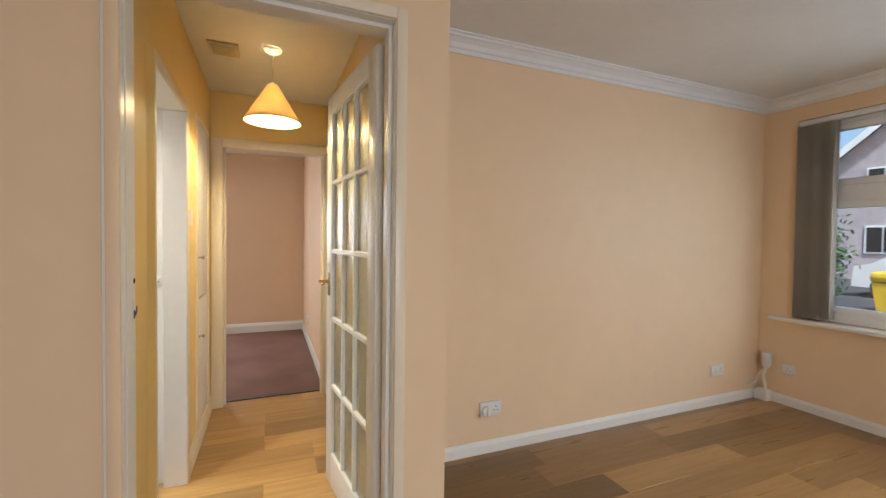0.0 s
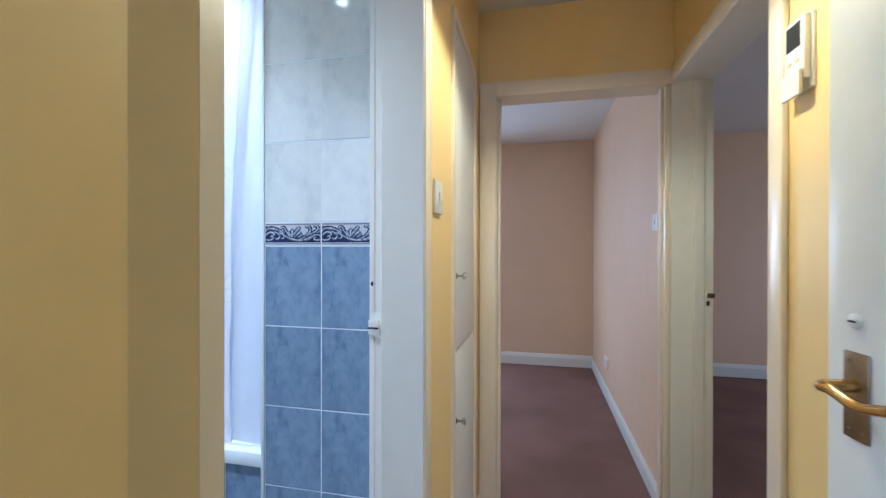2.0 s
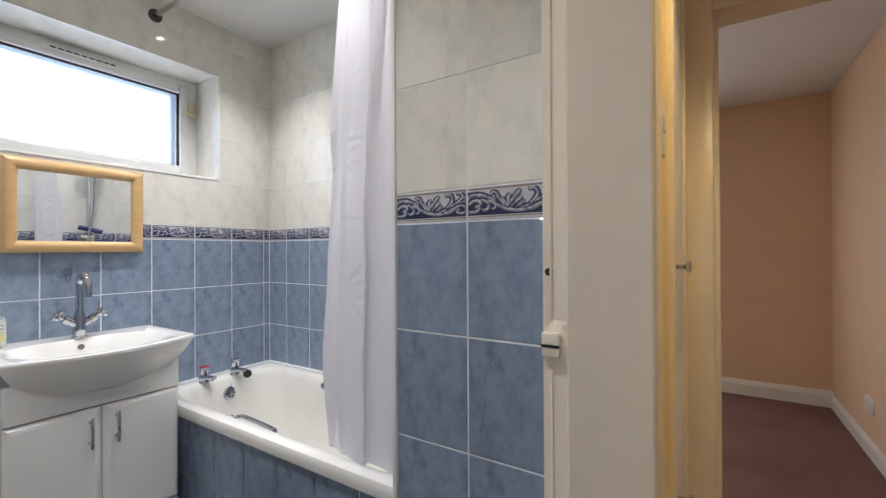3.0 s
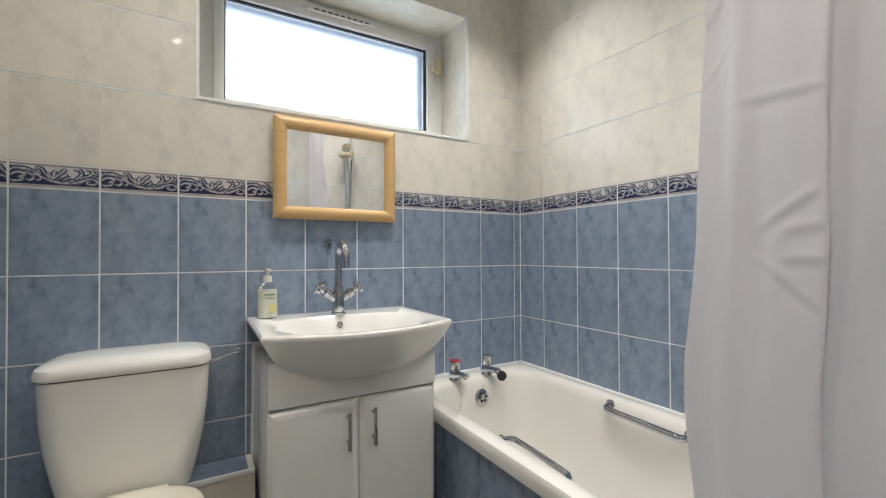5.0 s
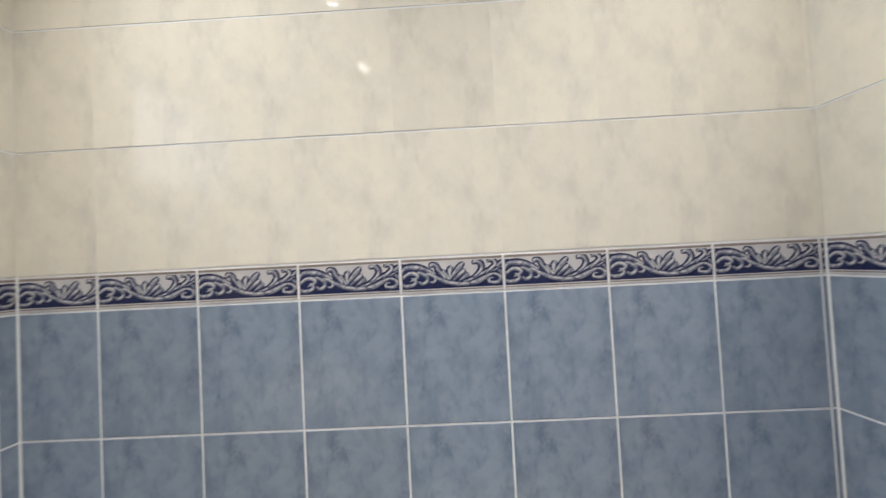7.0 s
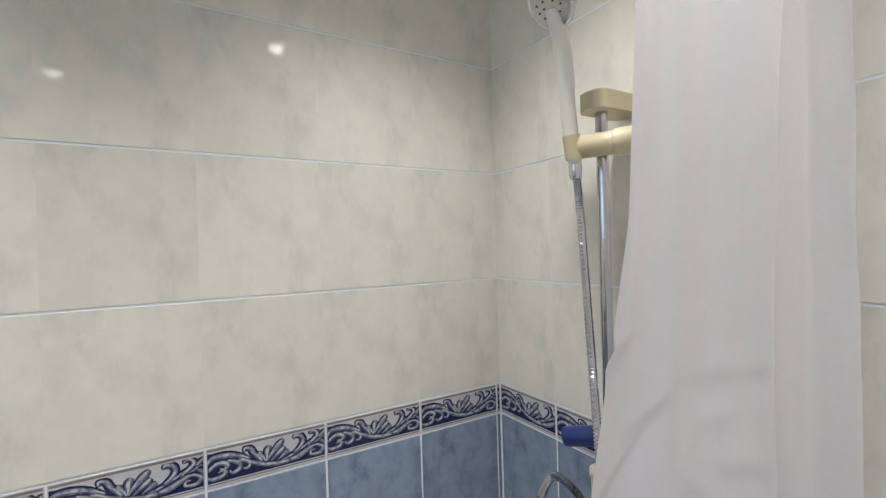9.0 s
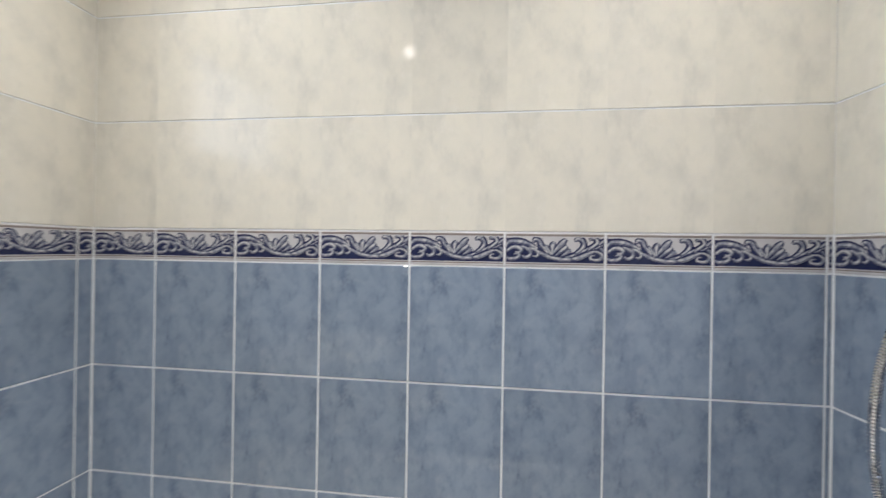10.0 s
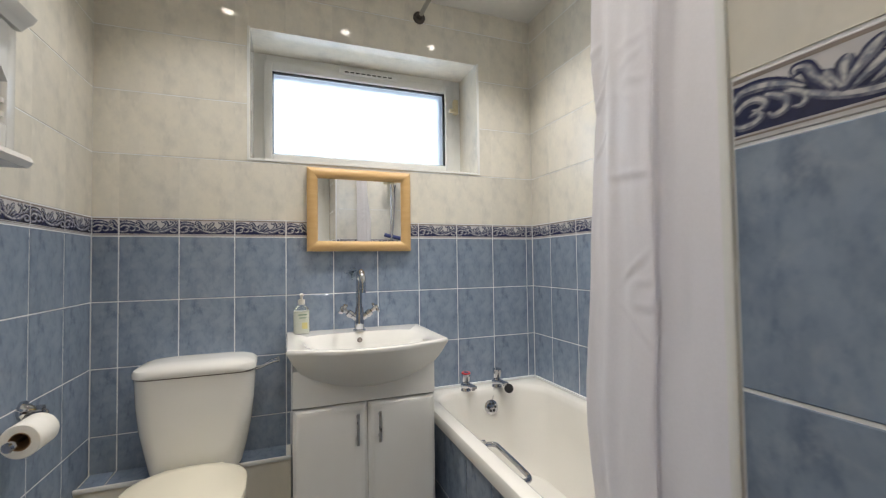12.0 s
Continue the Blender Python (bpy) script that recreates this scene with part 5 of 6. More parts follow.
# ---- wall cabinet with an arched mirror door ----
def wall_cabinet():
    x0, x1, yf, z0, z1 = -1.788, -1.40, 1.545, 1.417, 1.695
    c = thing("bathroom_cabinet", (-1.68, S, z0), "white wall cabinet with an arched mirror door", "cabinet")
    part("body", boxes((x0 + 0.01, x1 - 0.01, S, yf - 0.02, z0, z1), bev=0.003), FOIL, c)
    part("base_moulding", sweep_profile(bmesh.new(), [((x0 - 0.002, S), (0, 1)), ((x1 + 0.002, S), (0, 1))], [(0, z0 - 0.03), (0.145, z0 - 0.03), (0.155, z0 - 0.018), (0.15, z0 - 0.006), (0.135, z0), (0, z0)]), FOIL, c, "moulded base board")
    part("cornice", sweep_profile(bmesh.new(), [((x0 - 0.002, S), (0, 1)), ((x1 + 0.002, S), (0, 1))], [(0, z1), (0.13, z1), (0.14, z1 + 0.012), (0.15, z1 + 0.018), (0.158, z1 + 0.032), (0, z1 + 0.032)]), FOIL, c, "moulded top cornice")
    d = part("door", boxes((x0 + 0.006, x0 + 0.036, yf - 0.018, yf, z0 + 0.005, z1 - 0.004), (x1 - 0.036, x1 - 0.006, yf - 0.018, yf, z0 + 0.005, z1 - 0.004), (x0 + 0.036, x1 - 0.036, yf - 0.018, yf, z0 + 0.005, z0 + 0.055), bev=0.003), FOIL, c, "white framed door")
    n = 16
    xs = [x0 + 0.036 + (x1 - x0 - 0.072) * i / n for i in range(n + 1)]
    arch = [z1 - 0.13 + 0.085 * math.sin(math.pi * i / n) ** 0.8 for i in range(n + 1)]
    bm = loft(bmesh.new(), [[(x, y, z) for y in (yf - 0.018, yf) for z in ((a, z1 - 0.004) if y < yf - 0.01 else (z1 - 0.004, a))] for x, a in zip(xs, arch)])
    part("arched_rail", bm, FOIL, d)
    part("mirror_glass", boxes((x0 + 0.035, x1 - 0.035, yf - 0.014, yf - 0.010, z0 + 0.054, z1 - 0.03)), MIRROR, d, "silvered glass", False)
    for z in (z0 + 0.07, z0 + 0.10):
        part("clip", boxes((x0 + 0.037, x0 + 0.047, yf - 0.010, yf - 0.004, z, z + 0.012), bev=0.002), PLASTIC, d)


wall_cabinet()

# ---- shower ----
sr = thing("shower_rail", (-0.96, 2.99, 1.25), "chrome shower rail with aged ivory brackets", "shower rail")
RX, RY = -1.005, 2.985
part("rail", tube(bmesh.new(), [(RX, RY, 1.30), (RX, RY, 1.90)], 0.0095, 14), CHROME, sr, "chrome rail")
for z in (1.895, 1.30):
    part("bracket", loft(bmesh.new(), [rrect(RX - 0.03, -0.935, RY - 0.024, RY + 0.024, 0.018, zz, 5) for zz in (z - 0.014, z + 0.014)]), IVORY, sr, "ivory plastic end bracket")
sl = part("slider", turn(bmesh.new(), (RX - 0.038, RY + 0.036, 1.828), (0.55, -1, 0), [(0, 0.015), (0.004, 0.018), (0.07, 0.018), (0.073, 0.0205), (0.105, 0.0205), (0.11, 0.017)], 22), IVORY, sr, "ivory plastic slider")
part("holder", turn(bmesh.new(), (RX - 0.0375, RY + 0.0225, 1.809), (-0.15, 0.0, 1), [(0, 0.0125), (0.037, 0.0135)], 18), IVORY, sl)
hs = thing("hand_shower", (RX - 0.05, RY, 1.83), "white and chrome hand shower in the slider", "hand shower")
part("handle", tube(bmesh.new(), arc([(RX - 0.036, RY + 0.022, 1.80), (RX - 0.050, RY + 0.020, 1.88), (RX - 0.07, RY + 0.008, 1.96), (RX - 0.095, RY + 0.002, 2.02)], 6), [0.010] * 4 + [0.012] * 5 + [0.0135] * 5 + [0.011] * 5, 14), PLASTIC, hs, "white handle")
hd = part("rose", turn(bmesh.new(), (RX - 0.09, RY, 2.035), (-0.75, 0.05, -0.65), [(-0.02, 0.012), (-0.005, 0.034), (0.01, 0.040), (0.015, 0.038), (0.016, 0.03)], 32), CHROME, hs, "chrome spray head")
part("spray_plate", turn(bmesh.new(), Vector((RX - 0.09, RY, 2.035)) + Vector((-0.75, 0.05, -0.65)).normalized() * 0.0145, (-0.75, 0.05, -0.65), [(0, 0.034), (0.002, 0.034), (0.003, 0.03)], 30), STEEL, hd, "grey nozzle plate")
ax = Vector((-0.75, 0.05, -0.65)).normalized()
u0 = ax.orthogonal().normalized()
v0 = ax.cross(u0)
for r_, k_ in ((0.010, 6), (0.021, 12)):
    for i in range(k_):
        q = Vector((RX - 0.09, RY, 2.035)) + ax * 0.0170 + u0 * (r_ * math.cos(i * 2 * math.pi / k_)) + v0 * (r_ * math.sin(i * 2 * math.pi / k_))
        part("nozzle", turn(bmesh.new(), q, ax, [(0, 0.0018), (0.002, 0.0014)], 6), BLACK, hd)


def shower_hose():
    pts = arc([(RX - 0.036, RY + 0.022, 1.80), (RX - 0.03, RY + 0.02, 1.72), (RX - 0.02, RY + 0.015, 1.5), (RX - 0.035, RY - 0.01, 1.32), (RX - 0.045, RY - 0.03, 1.1), (RX - 0.05, RY + 0.0, 0.95), (RX - 0.05, RY + 0.07, 0.92), (RX - 0.05, RY + 0.135, 1.0), (RX - 0.045, RY + 0.14, 1.15), (RX - 0.035, RY + 0.10, 1.27), (RX - 0.02, RY + 0.06, 1.265), (RX - 0.012, RY + 0.045, 1.24)], 64)
    h = thing("shower_hose", (RX, RY, 1.2), "ribbed chrome shower hose hanging in a loop", "hose")
    part("hose", tube(bmesh.new(), pts, [0.0074 if i % 2 else 0.0060 for i in range(len(pts))], 10), CHROME, h, smooth=False)
    part("hose_nut", turn(bmesh.new(), pts[0] + Vector((0, 0, -0.022)), (0, 0, 1), [(0, 0.0085), (0.004, 0.010), (0.022, 0.0105)], 16), CHROME, h, "chrome conical nut")
    part("hose_nut", turn(bmesh.new(), pts[-1] + Vector((0, 0, -0.01)), (0, 0, 1), [(0, 0.0105), (0.02, 0.010), (0.024, 0.008)], 16), CHROME, h, "chrome conical nut")


shower_hose()
vl = thing("shower_valve", (-0.94, 3.04, 1.2), "chrome thermostatic shower valve with round controls", "shower valve")
part("body", tube(bmesh.new(), [(-0.985, 2.87, 1.20), (-0.985, 3.05, 1.20)], 0.022, 20), CHROME, vl)
for k, (yy, zz) in enumerate(((3.052, 1.215), (3.05, 1.165))):
    kn = part("control", turn(bmesh.new(), (-0.945, yy, zz), (-1, 0, 0), [(0, 0.02), (0.01, 0.02), (0.016, 0.016), (0.03, 0.015), (0.034, 0.008)], 20), CHROME, vl)
    if k:
        part("indicator", turn(bmesh.new(), (-0.98, yy, zz), (-1, 0, 0), [(0, 0.006), (0.002, 0.005)], 12), RED, kn)
sq = thing("bath_brush", (-1.0, 3.01, 1.35), "blue plastic brush handle hooked on the shower rail", "brush")
part("handle", tube(bmesh.new(), arc([(-1.03, 3.055, 1.352), (-1.02, 3.03, 1.36), (-1.0, 2.99, 1.37), (-0.985, 2.93, 1.385)], 6), 0.016, 12), BLUE_PLASTIC, sq)
part("soap_dish", boxes((-1.03, -0.95, 2.93, 3.01, 1.305, 1.325), bev=0.006), PLASTIC, sr, "white soap dish")

# ---- curtain and its rod ----
rod = thing("curtain_rod", (-1.73, 2.72, 2.365), "chrome shower curtain rod across the bath", "curtain rod")
part("rod", tube(bmesh.new(), [(W, 2.72, 2.365), (-0.906, 2.72, 2.365)], 0.011, 16), CHROME, rod)
for x, d in ((W, 1), (-0.906, -1)):
    part("flange", turn(bmesh.new(), (x, 2.72, 2.365), (d, 0, 0), [(0, 0.03), (0.008, 0.03), (0.014, 0.018), (0.03, 0.016)], 24), DARK_METAL, rod, "dark metal flange")


CUT = arc([(0.0, 2.742, 0), (0.05, 2.748, 0), (0.10, 2.741, 0), (0.16, 2.722, 0), (0.23, 2.722, 0), (0.32, 2.703, 0), (0.43, 2.696, 0), (0.465, 2.700, 0), (0.455, 2.710, 0), (0.43, 2.722, 0), (0.45, 2.735, 0), (0.52, 2.737, 0), (0.61, 2.724, 0), (0.70, 2.722, 0), (0.79, 2.727, 0), (0.88, 2.710, 0), (0.95, 2.712, 0), (1.0, 2.728, 0)], 14)
CREASES = [(1.327, 0.31, 0.16, -0.04, 0.0030), (1.575, 0.34, 0.12, -0.03, 0.0026), (1.545, 0.33, 0.08, 0.06, 0.002), (1.50, 0.36, 0.08, -0.12, 0.003), (1.485, 0.26, 0.07, -0.25, 0.0022),
           (1.155, 0.35, 0.09, 0.25, 0.0034), (1.125, 0.40, 0.06, 0.05, 0.003), (1.08, 0.40, 0.06, 0.0, 0.003), (1.065, 0.29, 0.08, -0.25, 0.0026), (1.03, 0.39, 0.06, -0.3, 0.0026), (1.78, 0.3, 0.1, 0.05, 0.0018),
           (1.61, 0.03, 0.045, 0.15, 0.005), (1.555, 0.11, 0.05, 0.3, 0.003), (1.515, 0.05, 0.05, 0.45, 0.0036), (1.41, 0.06, 0.05, 0.5, 0.0022)]


def curtain_point(s, v):
    """s runs along the gathered cloth, v from the hem (0) up to the rod (1)."""
    z = 0.56 + v * (2.34 - 0.56)
    left = np.interp(z, (0.56, 0.8, 0.9, 1.0, 1.1, 1.2, 1.35, 1.48, 1.58, 1.69, 2.0, 2.34), (-1.345, -1.362, -1.36, -1.346, -1.336, -1.334, -1.331, -1.322, -1.317, -1.302, -1.27, -1.215))
    edge = np.interp(z, (0.56, 1.1, 1.35, 1.48, 1.58, 1.69, 2.34), (2.74, 2.722, 2.735, 2.741, 2.726, 2.72, 2.716))
    f = s * (len(CUT) - 1)
    k = min(int(f), len(CUT) - 2)
    c = CUT[k].lerp(CUT[k + 1], f - k)
    sway = 0.012 * math.sin(2.2 * z + 5 * c.x) * math.sin(math.pi * min(1, max(0, c.x)))
    x = left + (-0.925 - left) * (c.x + sway)
    fold = 0.8 + 0.35 * math.sin(1.7 * z + 2.0 + 3 * c.x)
    near = math.exp(-(c.x / 0.11) ** 2)
    y = (2.722 + (c.y - 2.722) * fold) * (1 - near) + (edge + 0.4 * (c.y - 2.742)) * near
    q = Vector((x * 7, z * 2.6, s * 5))
    y += 0.006 * noise.noise(q) + 0.002 * noise.noise(q * 3.3)
    if s < 0.45:
        for zc, xc, w, slope, deep in CREASES:
            dz = z - zc - slope * (c.x - xc)
            if abs(dz) < 0.05:
                g = math.exp(-((c.x - xc) / w) ** 4)
                y += 0.8 * deep * g * (0.7 * math.exp(-((dz + 0.013) / 0.012) ** 2) - math.exp(-(dz / 0.0075) ** 2))
    return Vector((x, max(2.668, y), z))


cu = thing("shower_curtain", (-1.12, 2.71, 0.56), "white polyester shower curtain gathered at the end of the rod", "curtain")
ns, nv = 150, 330
part("cloth", loft(bmesh.new(), [[curtain_point(i / ns, j / nv) for i in range(ns + 1)] for j in range(nv + 1)], False, False, False), CURTAIN, cu, "white cloth")
for k in range(7):
    x = curtain_point((k + 0.4) / 7, 1).x
    part("curtain_ring", tube(bmesh.new(), [(x, 2.72 + 0.02 * math.cos(a), 2.357 + 0.022 * math.sin(a)) for a in [2 * math.pi * i / 18 for i in range(19)]], 0.003, 6), PLASTIC, cu, "white plastic ring")

# ---- waste bin ----
bn = thing("waste_bin", (-0.62, 2.435, 0), "small bin with a crumpled purple liner", "bin")
part("body", loft(bmesh.new(), [ring((-0.625, 2.43, z), (0, 0, 1), r, 32) for z, r in ((0, 0.075), (0.27, 0.10), (0.272, 0.097), (0.01, 0.07))], True, True), STEEL, bn)
part("liner", loft(bmesh.new(), [[(-0.625 + (r + 0.006 * math.sin(7 * a + z * 30)) * math.cos(a), 2.43 + (r + 0.006 * math.sin(5 * a + z * 60)) * math.sin(a), z + 0.008 * math.sin(9 * a)) for a in [2 * math.pi * i / 60 for i in range(60)]] for z, r in ((0.16, 0.095), (0.24, 0.106), (0.285, 0.109), (0.30, 0.103), (0.29, 0.094), (0.15, 0.085))], False, True), PURPLE, bn, "purple liner")

# ---- bathroom downlights ----
for x, y, _ in SPOTS:
    d = thing("downlight", (x, y, BC), "small lit recessed downlight in the bathroom ceiling", "downlight", "downlights in the bathroom ceiling")
    part("bezel", loft(bmesh.new(), [ring((x, y, z), (0, 0, 1), r, 28) for z, r in ((BC, 0.042), (BC - 0.004, 0.041), (BC - 0.006, 0.036), (BC - 0.002, 0.028), (BC, 0.027))], False, False), CHROME, d, "chrome bezel")
    lens = part("lens", turn(bmesh.new(), (x, y, BC - 0.0005), (0, 0, -1), [(0, 0.026), (0.002, 0.026)], 24), SPOT_GLASS, d, "lit lens")

# ---- wall tiles ----
CACHE = {}


def tile_mesh(w, h, kind):
    key = (round(w, 3), round(h, 3), kind)
    if key in CACHE:
        return CACHE[key]
    bm = bmesh.new()
    g, c, d = {"blue": 0.0021, "white": 0.0, "border": 0.0016}[kind], 0.0012, 0.0011
    gz = 0.0019 if kind == "white" else g
    w2, h2 = max(w - 2 * g, 0.003), max(h - 2 * gz, 0.003)
    c = min(0.0004 if kind == "white" else c, w2 / 3, h2 / 3)
    rs = [[(g + i, y, gz + i), (g + w2 - i, y, gz + i), (g + w2 - i, y, gz + h2 - i), (g + i, y, gz + h2 - i)] for i, y in ((0, 0.001), (0, -d + 0.0006), (c, -d))]
    if kind == "white":
        rs[-1] = [(g, -d, gz + c), (g + w2, -d, gz + c), (g + w2, -d, gz + h2 - c), (g, -d, gz + h2 - c)]
    loft(bm, rs, False, True)
    mats = [{"blue": TILE_BLUE, "white": TILE_WHITE, "border": SCROLL_BACK}[kind]]
    if kind == "border":
        mats += [NAVY, SCROLL_MID, SCROLL_LIGHT, TAUPE]
        scroll_relief(bm, w, h, d)
    me = bpy.data.meshes.new("tile")
    bmesh.ops.recalc_face_normals(bm, faces=[f for f in bm.faces if f.material_index == 0])
    bm.to_mesh(me)
    bm.free()
    for m_ in mats:
        me.materials.append(m_)
    CACHE[key] = me
    return me


def ribbon(bm, pts, widths, y, index, xmax, z0, z1):
    """A flat raised band of glaze along a line in the face of a border tile."""
    pts = [(px, pz) for px, pz in pts]
    L, R = [], []
    for i, (px, pz) in enumerate(pts):
        ax_, az_ = pts[max(i - 1, 0)]
        bx_, bz_ = pts[min(i + 1, len(pts) - 1)]
        tx, tz = bx_ - ax_, bz_ - az_
        q = math.hypot(tx, tz) or 1
        nx, nz = -tz / q, tx / q
        wd = widths(i / max(1, len(pts) - 1)) if callable(widths) else widths
        cl = lambda a, b: (min(max(a, 0.003), xmax), y, min(max(b, z0), z1))
        L.append(bm.verts.new(cl(px + nx * wd, pz + nz * wd)))
        R.append(bm.verts.new(cl(px - nx * wd, pz - nz * wd)))
    for i in range(len(pts) - 1):
        f = bm.faces.new((R[i], R[i + 1], L[i + 1], L[i]))
        f.material_index = index


def scroll_relief(bm, w, h, d):
    """Acanthus scroll of the border: navy ground below, pale curled leaves with dark outlines."""
    xm, z0, z1 = w - 0.003, 0.0105, h - 0.0095
    y = -d
    ribbon(bm, [(0.003, h - 0.0058), (xm, h - 0.0058)], 0.0021, y - 0.0002, 4, xm, 0, h)
    ribbon(bm, [(0.003, 0.0075), (xm, 0.0075)], 0.0010, y - 0.0002, 4, xm, 0, h)
    at = lambda u, v: (0.2 * u, z0 + v * (z1 - z0))
    # navy ground under the stem
    edge = [(0.0, 0.98), (0.12, 0.94), (0.25, 0.78), (0.36, 0.55), (0.5, 0.40), (0.64, 0.34), (0.76, 0.46), (0.88, 0.72), (1.0, 0.98)]
    top = [at(i / 32, float(np.interp(i / 32, [e[0] for e in edge], [e[1] for e in edge]))) for i in range(33)]
    vs = [(bm.verts.new((min(max(px, 0.003), xm), y - 0.0002, z0)), bm.verts.new((min(max(px, 0.003), xm), y - 0.0002, pz))) for px, pz in top]
    for (a, b), (c_, e) in zip(vs, vs[1:]):
        if c_.co.x - a.co.x > 1e-5:
            bm.faces.new((a, c_, e, b)).material_index = 1

    def leaf(pts, wd):
        return [(q.x, q.y) for q in arc([(*at(u, v), 0) for u, v in pts], 5)], wd, False

    def lobe(pts, wd):
        return (*leaf(pts, wd)[:2], True)
    curl = [
        # curled leaves at the joint
        leaf([(0.0, 0.62), (0.05, 0.80), (0.12, 0.83), (0.20, 0.78), (0.28, 0.66), (0.35, 0.50)], 0.0034),
        leaf([(0.02, 0.42), (0.07, 0.58), (0.13, 0.60), (0.17, 0.48), (0.14, 0.38), (0.10, 0.42)], 0.0030),
        leaf([(0.16, 0.64), (0.22, 0.56), (0.26, 0.42), (0.25, 0.26), (0.20, 0.20), (0.18, 0.30)], 0.0030),
        leaf([(0.0, 0.22), (0.05, 0.14), (0.11, 0.16), (0.15, 0.26), (0.13, 0.34), (0.09, 0.30)], 0.0030),
        leaf([(0.24, 0.58), (0.31, 0.50), (0.34, 0.36), (0.32, 0.24), (0.28, 0.26)], 0.0024),
        # main stem
        leaf([(0.26, 0.62), (0.34, 0.42), (0.44, 0.24), (0.56, 0.14), (0.68, 0.16), (0.78, 0.30), (0.88, 0.52), (1.0, 0.76)], 0.0030),
        leaf([(0.60, 0.20), (0.68, 0.28), (0.78, 0.46), (0.88, 0.66), (1.0, 0.88)], 0.0026),
        # fan of the middle leaf, leaning over
        leaf([(0.44, 0.34), (0.41, 0.50), (0.37, 0.68), (0.345, 0.86), (0.30, 0.90), (0.30, 0.76)], 0.0028),
        lobe([(0.47, 0.26), (0.45, 0.44), (0.42, 0.58), (0.425, 0.70)], 0.0052),
        lobe([(0.47, 0.26), (0.48, 0.48), (0.48, 0.64), (0.50, 0.82)], 0.0058),
        lobe([(0.56, 0.22), (0.60, 0.34), (0.63, 0.42), (0.665, 0.50)], 0.0048),
        lobe([(0.50, 0.24), (0.55, 0.40), (0.59, 0.52), (0.63, 0.66)], 0.0056),
        lobe([(0.47, 0.24), (0.51, 0.48), (0.56, 0.70), (0.62, 0.93)], 0.0058),
        # upright hooks
        leaf([(0.70, 0.34), (0.76, 0.52), (0.79, 0.72), (0.77, 0.90), (0.72, 0.94), (0.71, 0.82)], 0.0028),
        leaf([(0.82, 0.48), (0.88, 0.66), (0.92, 0.80), (0.90, 0.95), (0.86, 0.96), (0.85, 0.86)], 0.0026),
        leaf([(0.93, 0.70), (0.97, 0.84), (1.0, 0.94)], 0.0024),
        # pod and volute below the stem
        leaf([(0.66, 0.14), (0.74, 0.20), (0.82, 0.34), (0.90, 0.46)], 0.0036),
        leaf([(0.84, 0.44), (0.92, 0.44), (0.97, 0.30), (0.93, 0.14), (0.86, 0.16), (0.86, 0.28), (0.90, 0.30)], 0.0026),
        leaf([(0.94, 0.60), (0.98, 0.48), (1.0, 0.34)], 0.0026),
    ]
    taper = lambda wd: (lambda t: wd * (0.35 + 1.05 * math.sin(math.pi * min(1, 0.12 + 0.88 * t)) ** 0.7))
    broad = lambda wd: (lambda t: wd * (0.25 + 0.95 * t) * min(1, 3.4 * (1.03 - t)) ** 0.5)
    for k, (pts, wd, wide) in enumerate(curl):
        form = broad if wide else taper
        base = y - 0.0003 - 0.00005 * k
        ribbon(bm, pts, form(wd + 0.0022), base, 1, xm, z0, z1)
        ribbon(bm, pts, form(wd), base - 0.00025, 2, xm, z0, z1)
        ribbon(bm, [(a, b + wd * 0.22) for a, b in pts[1:-1]], form(wd * 0.5), base - 0.0005, 3, xm, z0, z1)


ROWS_Z = [(0.0, 0.03, "blue"), (0.03, 0.28, "blue"), (0.28, 0.53, "blue"), (0.53, 0.78, "blue"), (0.78, 1.03, "blue"), (1.03, 1.28, "blue"), (1.28, 1.352, "border"), (1.352, 1.60, "white"), (1.60, 1.848, "white"), (1.848, 2.096, "white"), (2.096, 2.344, "white"), (2.344, BC, "white")]


def tile_wall(parent, origin, u, lines, rows, holes=()):
    """Tiles on a wall whose face runs along u from origin; lines: joints along u; holes: (u0, u1, z0, z1)."""
    u = Vector((*u, 0)).normalized()
    back = Vector((-u.y, u.x, 0))
    inv = parent.matrix_basis.inverted()
    for a, b in zip(lines, lines[1:]):
        for z0, z1, kind in rows:
            cells = [(a, b, z0, z1)]
            for ha, hb, hz0, hz1 in holes:
                nxt = []
                for p, q, r, s in cells:
                    if q <= ha + 1e-4 or p >= hb - 1e-4 or s <= hz0 + 1e-4 or r >= hz1 - 1e-4:
                        nxt.append((p, q, r, s))
                        continue
                    if p < ha - 0.004:
                        nxt.append((p, ha, r, s))
                    if q > hb + 0.004:
                        nxt.append((hb, q, r, s))
                    p2, q2 = max(p, ha), min(q, hb)
                    if r < hz0 - 0.004:
                        nxt.append((p2, q2, r, hz0))
                    if s > hz1 + 0.004:
                        nxt.append((p2, q2, hz1, s))
                cells = nxt
            for p, q, r, s in cells:
                ob = new("border_tile" if kind == "border" else "tile", tile_mesh(q - p, s - r, kind))
                o = Vector(origin) + u * p + back * 0.0016
                ob.parent = parent
                ob.matrix_parent_inverse = inv
                ob.matrix_basis = Matrix(((u.x, back.x, 0, o.x), (u.y, back.y, 0, o.y), (0, 0, 1, r), (0, 0, 0, 1)))


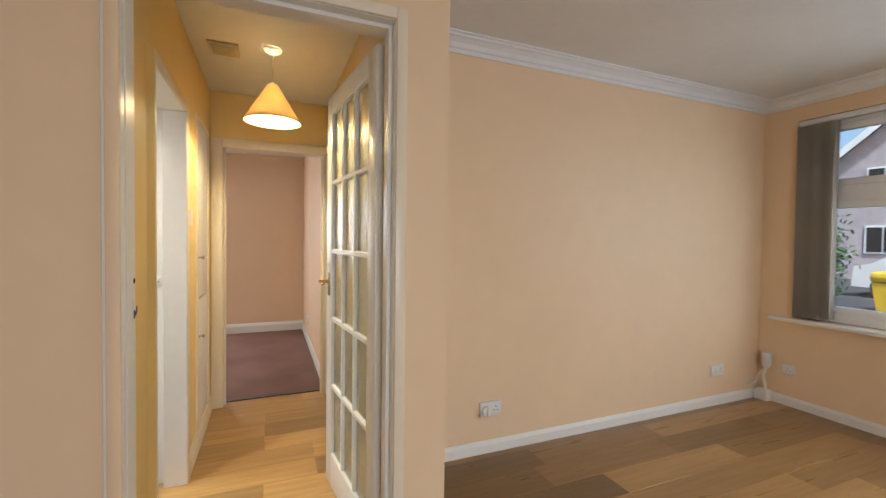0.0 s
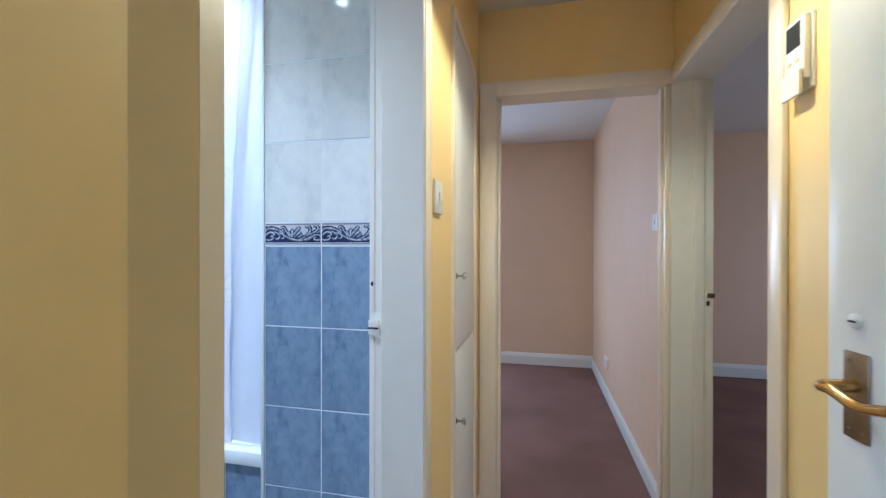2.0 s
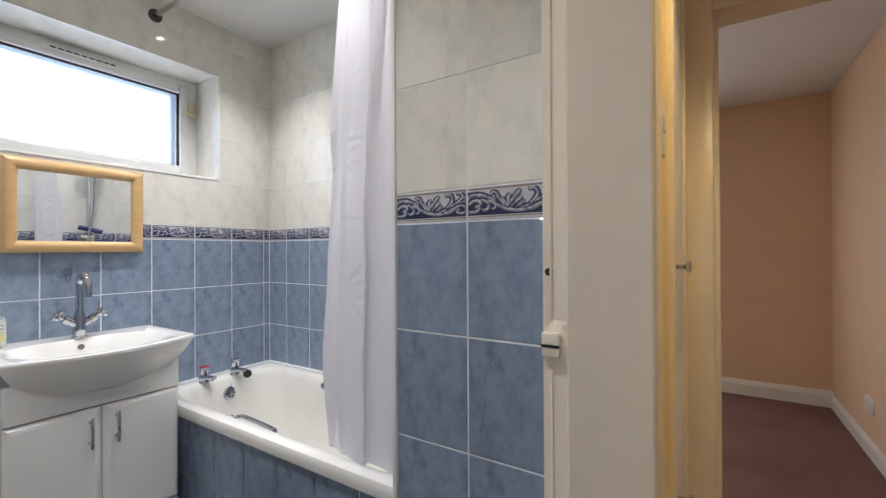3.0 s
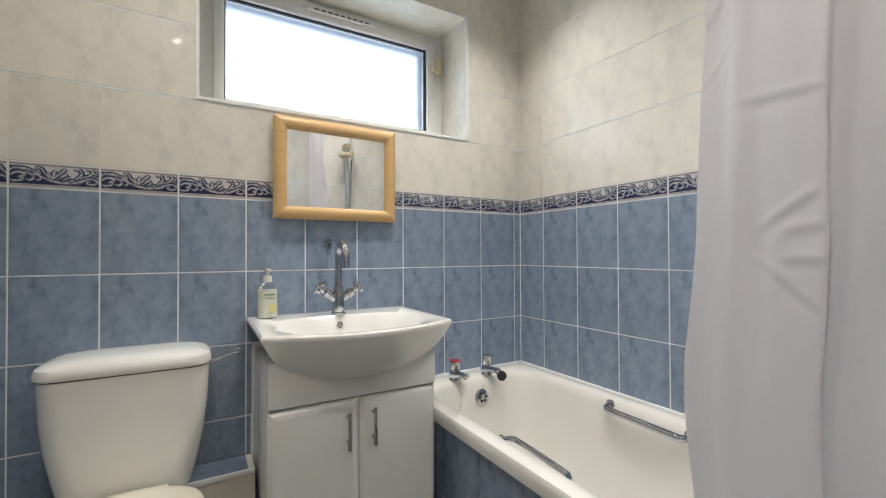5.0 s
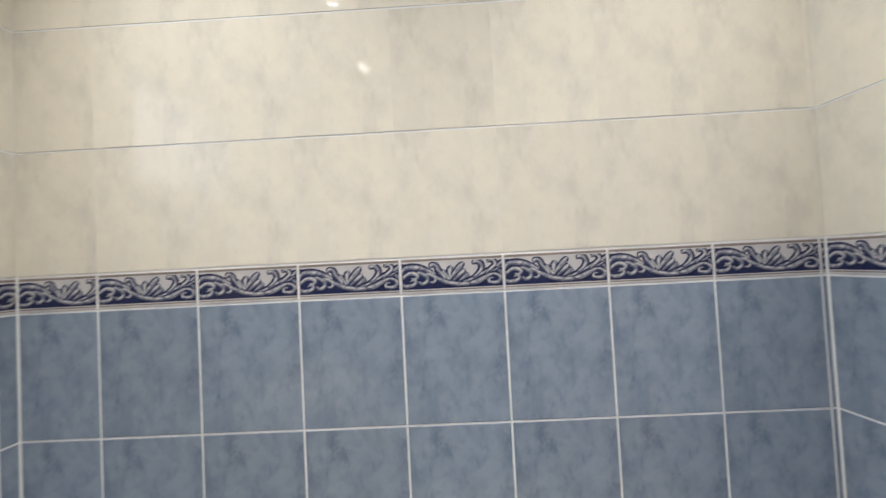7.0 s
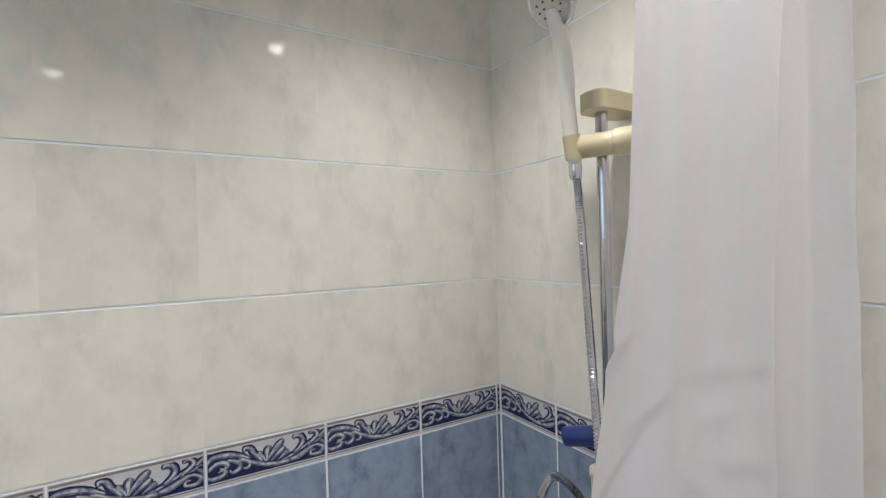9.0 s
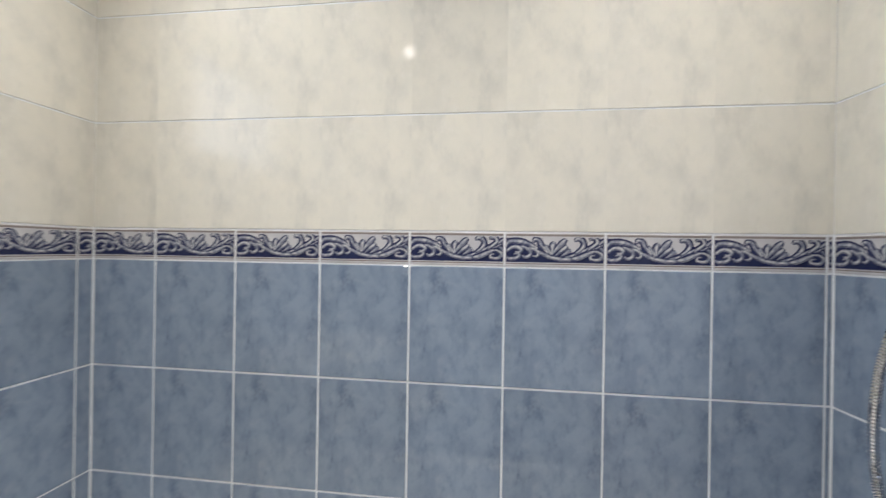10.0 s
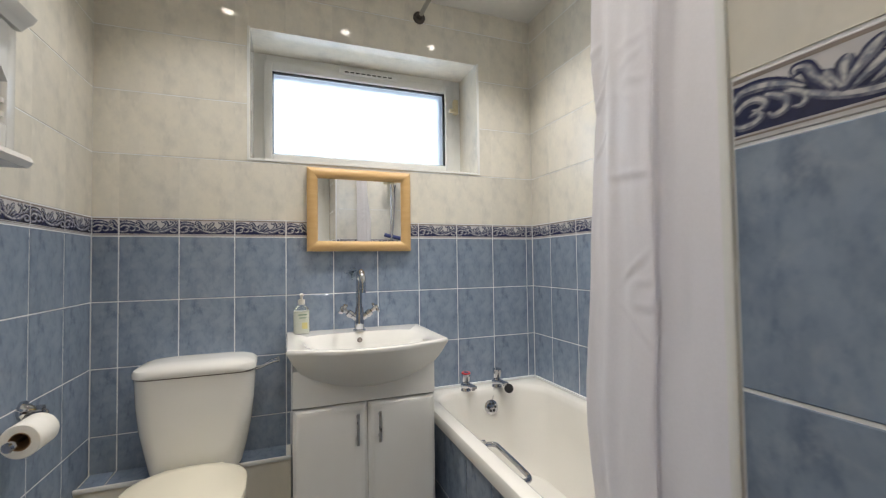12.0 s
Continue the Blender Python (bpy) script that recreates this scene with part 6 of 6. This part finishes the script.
tile_wall(wall_n, (0, N, 0), (1, 0), [W] + [-2.364 + 0.2 * i for i in range(8)] + [-0.953], ROWS_Z[2:])
tile_wall(wall_w, (W, 0, 0), (0, 1), [S, 1.505, 1.705, 1.905, 2.105, 2.305, 2.505, 2.705, 2.905, 3.105, 3.305, N], ROWS_Z, [(WY0, WY1, WZ0, WZ1), (2.125, 2.64, 0, 0.78), (S, 2.122, 0, 0.392), (2.66, N, 0, 0.5)])
tile_wall(wall_s, (0, S, 0), (-1, 0), [0.52, 0.725, 0.925, 1.125, 1.325, 1.525, 1.725, 1.925, 2.125, 2.325, 2.525], ROWS_Z)
E0 = Vector((-0.953, N, 0))
E1 = Vector((-0.90, 2.545, 0))
tile_wall(wall_e, E0, (E1 - E0).to_2d(), [0, 0.172, 0.372, 0.572, 0.772, (E1 - E0).length - 0.004], ROWS_Z[2:])
tile_wall(wall_e, (-0.90, 2.545, 0), (1, 0), [0.006, 0.2, 0.415], ROWS_Z)
part("corner_trim", boxes((-0.906, -0.894, 2.541, 2.552, 0, BC), bev=0.002), UPVC, wall_e, "white plastic corner trim")
panel = setting("bath_panel", boxes((W + 0.002, -0.905, 2.699, 2.72, 0, 0.497)), GROUT, "blue tiled panel along the front of the bath", "bath panel")
tile_wall(panel, (0, 2.695, 0), (1, 0), [-2.52] + [-2.364 + 0.2 * i for i in range(8)] + [-0.906], [(0.0, 0.245, "blue"), (0.245, 0.495, "blue")])
# tiled top of the pipe boxing: laid flat
for k, (a, b) in enumerate(((1.425, 1.505), (1.505, 1.705), (1.705, 1.905), (1.905, 2.105))):
    ob = new("tile", tile_mesh(b - a, 0.118, "blue"))
    ob.parent = pb
    ob.matrix_basis = Matrix(((0, 0, 1, -2.523), (1, 0, 0, a), (0, -1, 0, 0.396), (0, 0, 0, 1)))


# ---- laminate planks ----
def planks(parent, x0, x1, y0, y1, seed, material, wide=0.193, long=0.96):
    rnd = random.Random(seed)
    meshes = {}
    y, row = y0, 0
    while y < y1 - 0.01:
        w = min(wide, y1 - y)
        x = x0 - rnd.choice((0.15, 0.43, 0.78, 1.02))
        while x < x1:
            a, b = max(x, x0), min(x + long, x1)
            if b - a > 0.02:
                key = (round(b - a, 2), round(w, 3))
                if key not in meshes:
                    bm = bmesh.new()
                    L = b - a
                    loft(bm, [[(0.0004 + i, 0.0004 + i, z), (L - 0.0004 - i, 0.0004 + i, z), (L - 0.0004 - i, w - 0.0004 - i, z), (0.0004 + i, w - 0.0004 - i, z)] for i, z in ((0, -0.008), (0, -0.001), (0.0008, 0.0))], False, True)
                    me = bpy.data.meshes.new("plank")
                    bmesh.ops.recalc_face_normals(bm, faces=bm.faces)
                    bm.to_mesh(me)
                    bm.free()
                    me.materials.append(material)
                    meshes[key] = me
                ob = new("plank", meshes[key])
                ob.parent = parent
                ob.location = (a, y, 0)
            x += long
        y += w
        row += 1


lf = setting("floor_living", boxes((-2.8, 3.96, -3.2, 1.215, -0.0081, -0.0079)), VINYL, "oak laminate plank floor of the living room", "floor")
planks(lf, -2.8, 3.96, -3.2, 1.215, 3, LAMINATE_DARK)
planks(lf, 0.684, 3.96, 1.215, 2.05, 5, LAMINATE_DARK)
hf = setting("floor_hall", boxes((-0.47, 0.66, 1.215, 3.48, -0.0081, -0.0079)), VINYL, "oak laminate plank floor of the hall", "floor")
planks(hf, -0.476, 0.68, 1.215, 3.48, 8, LAMINATE)
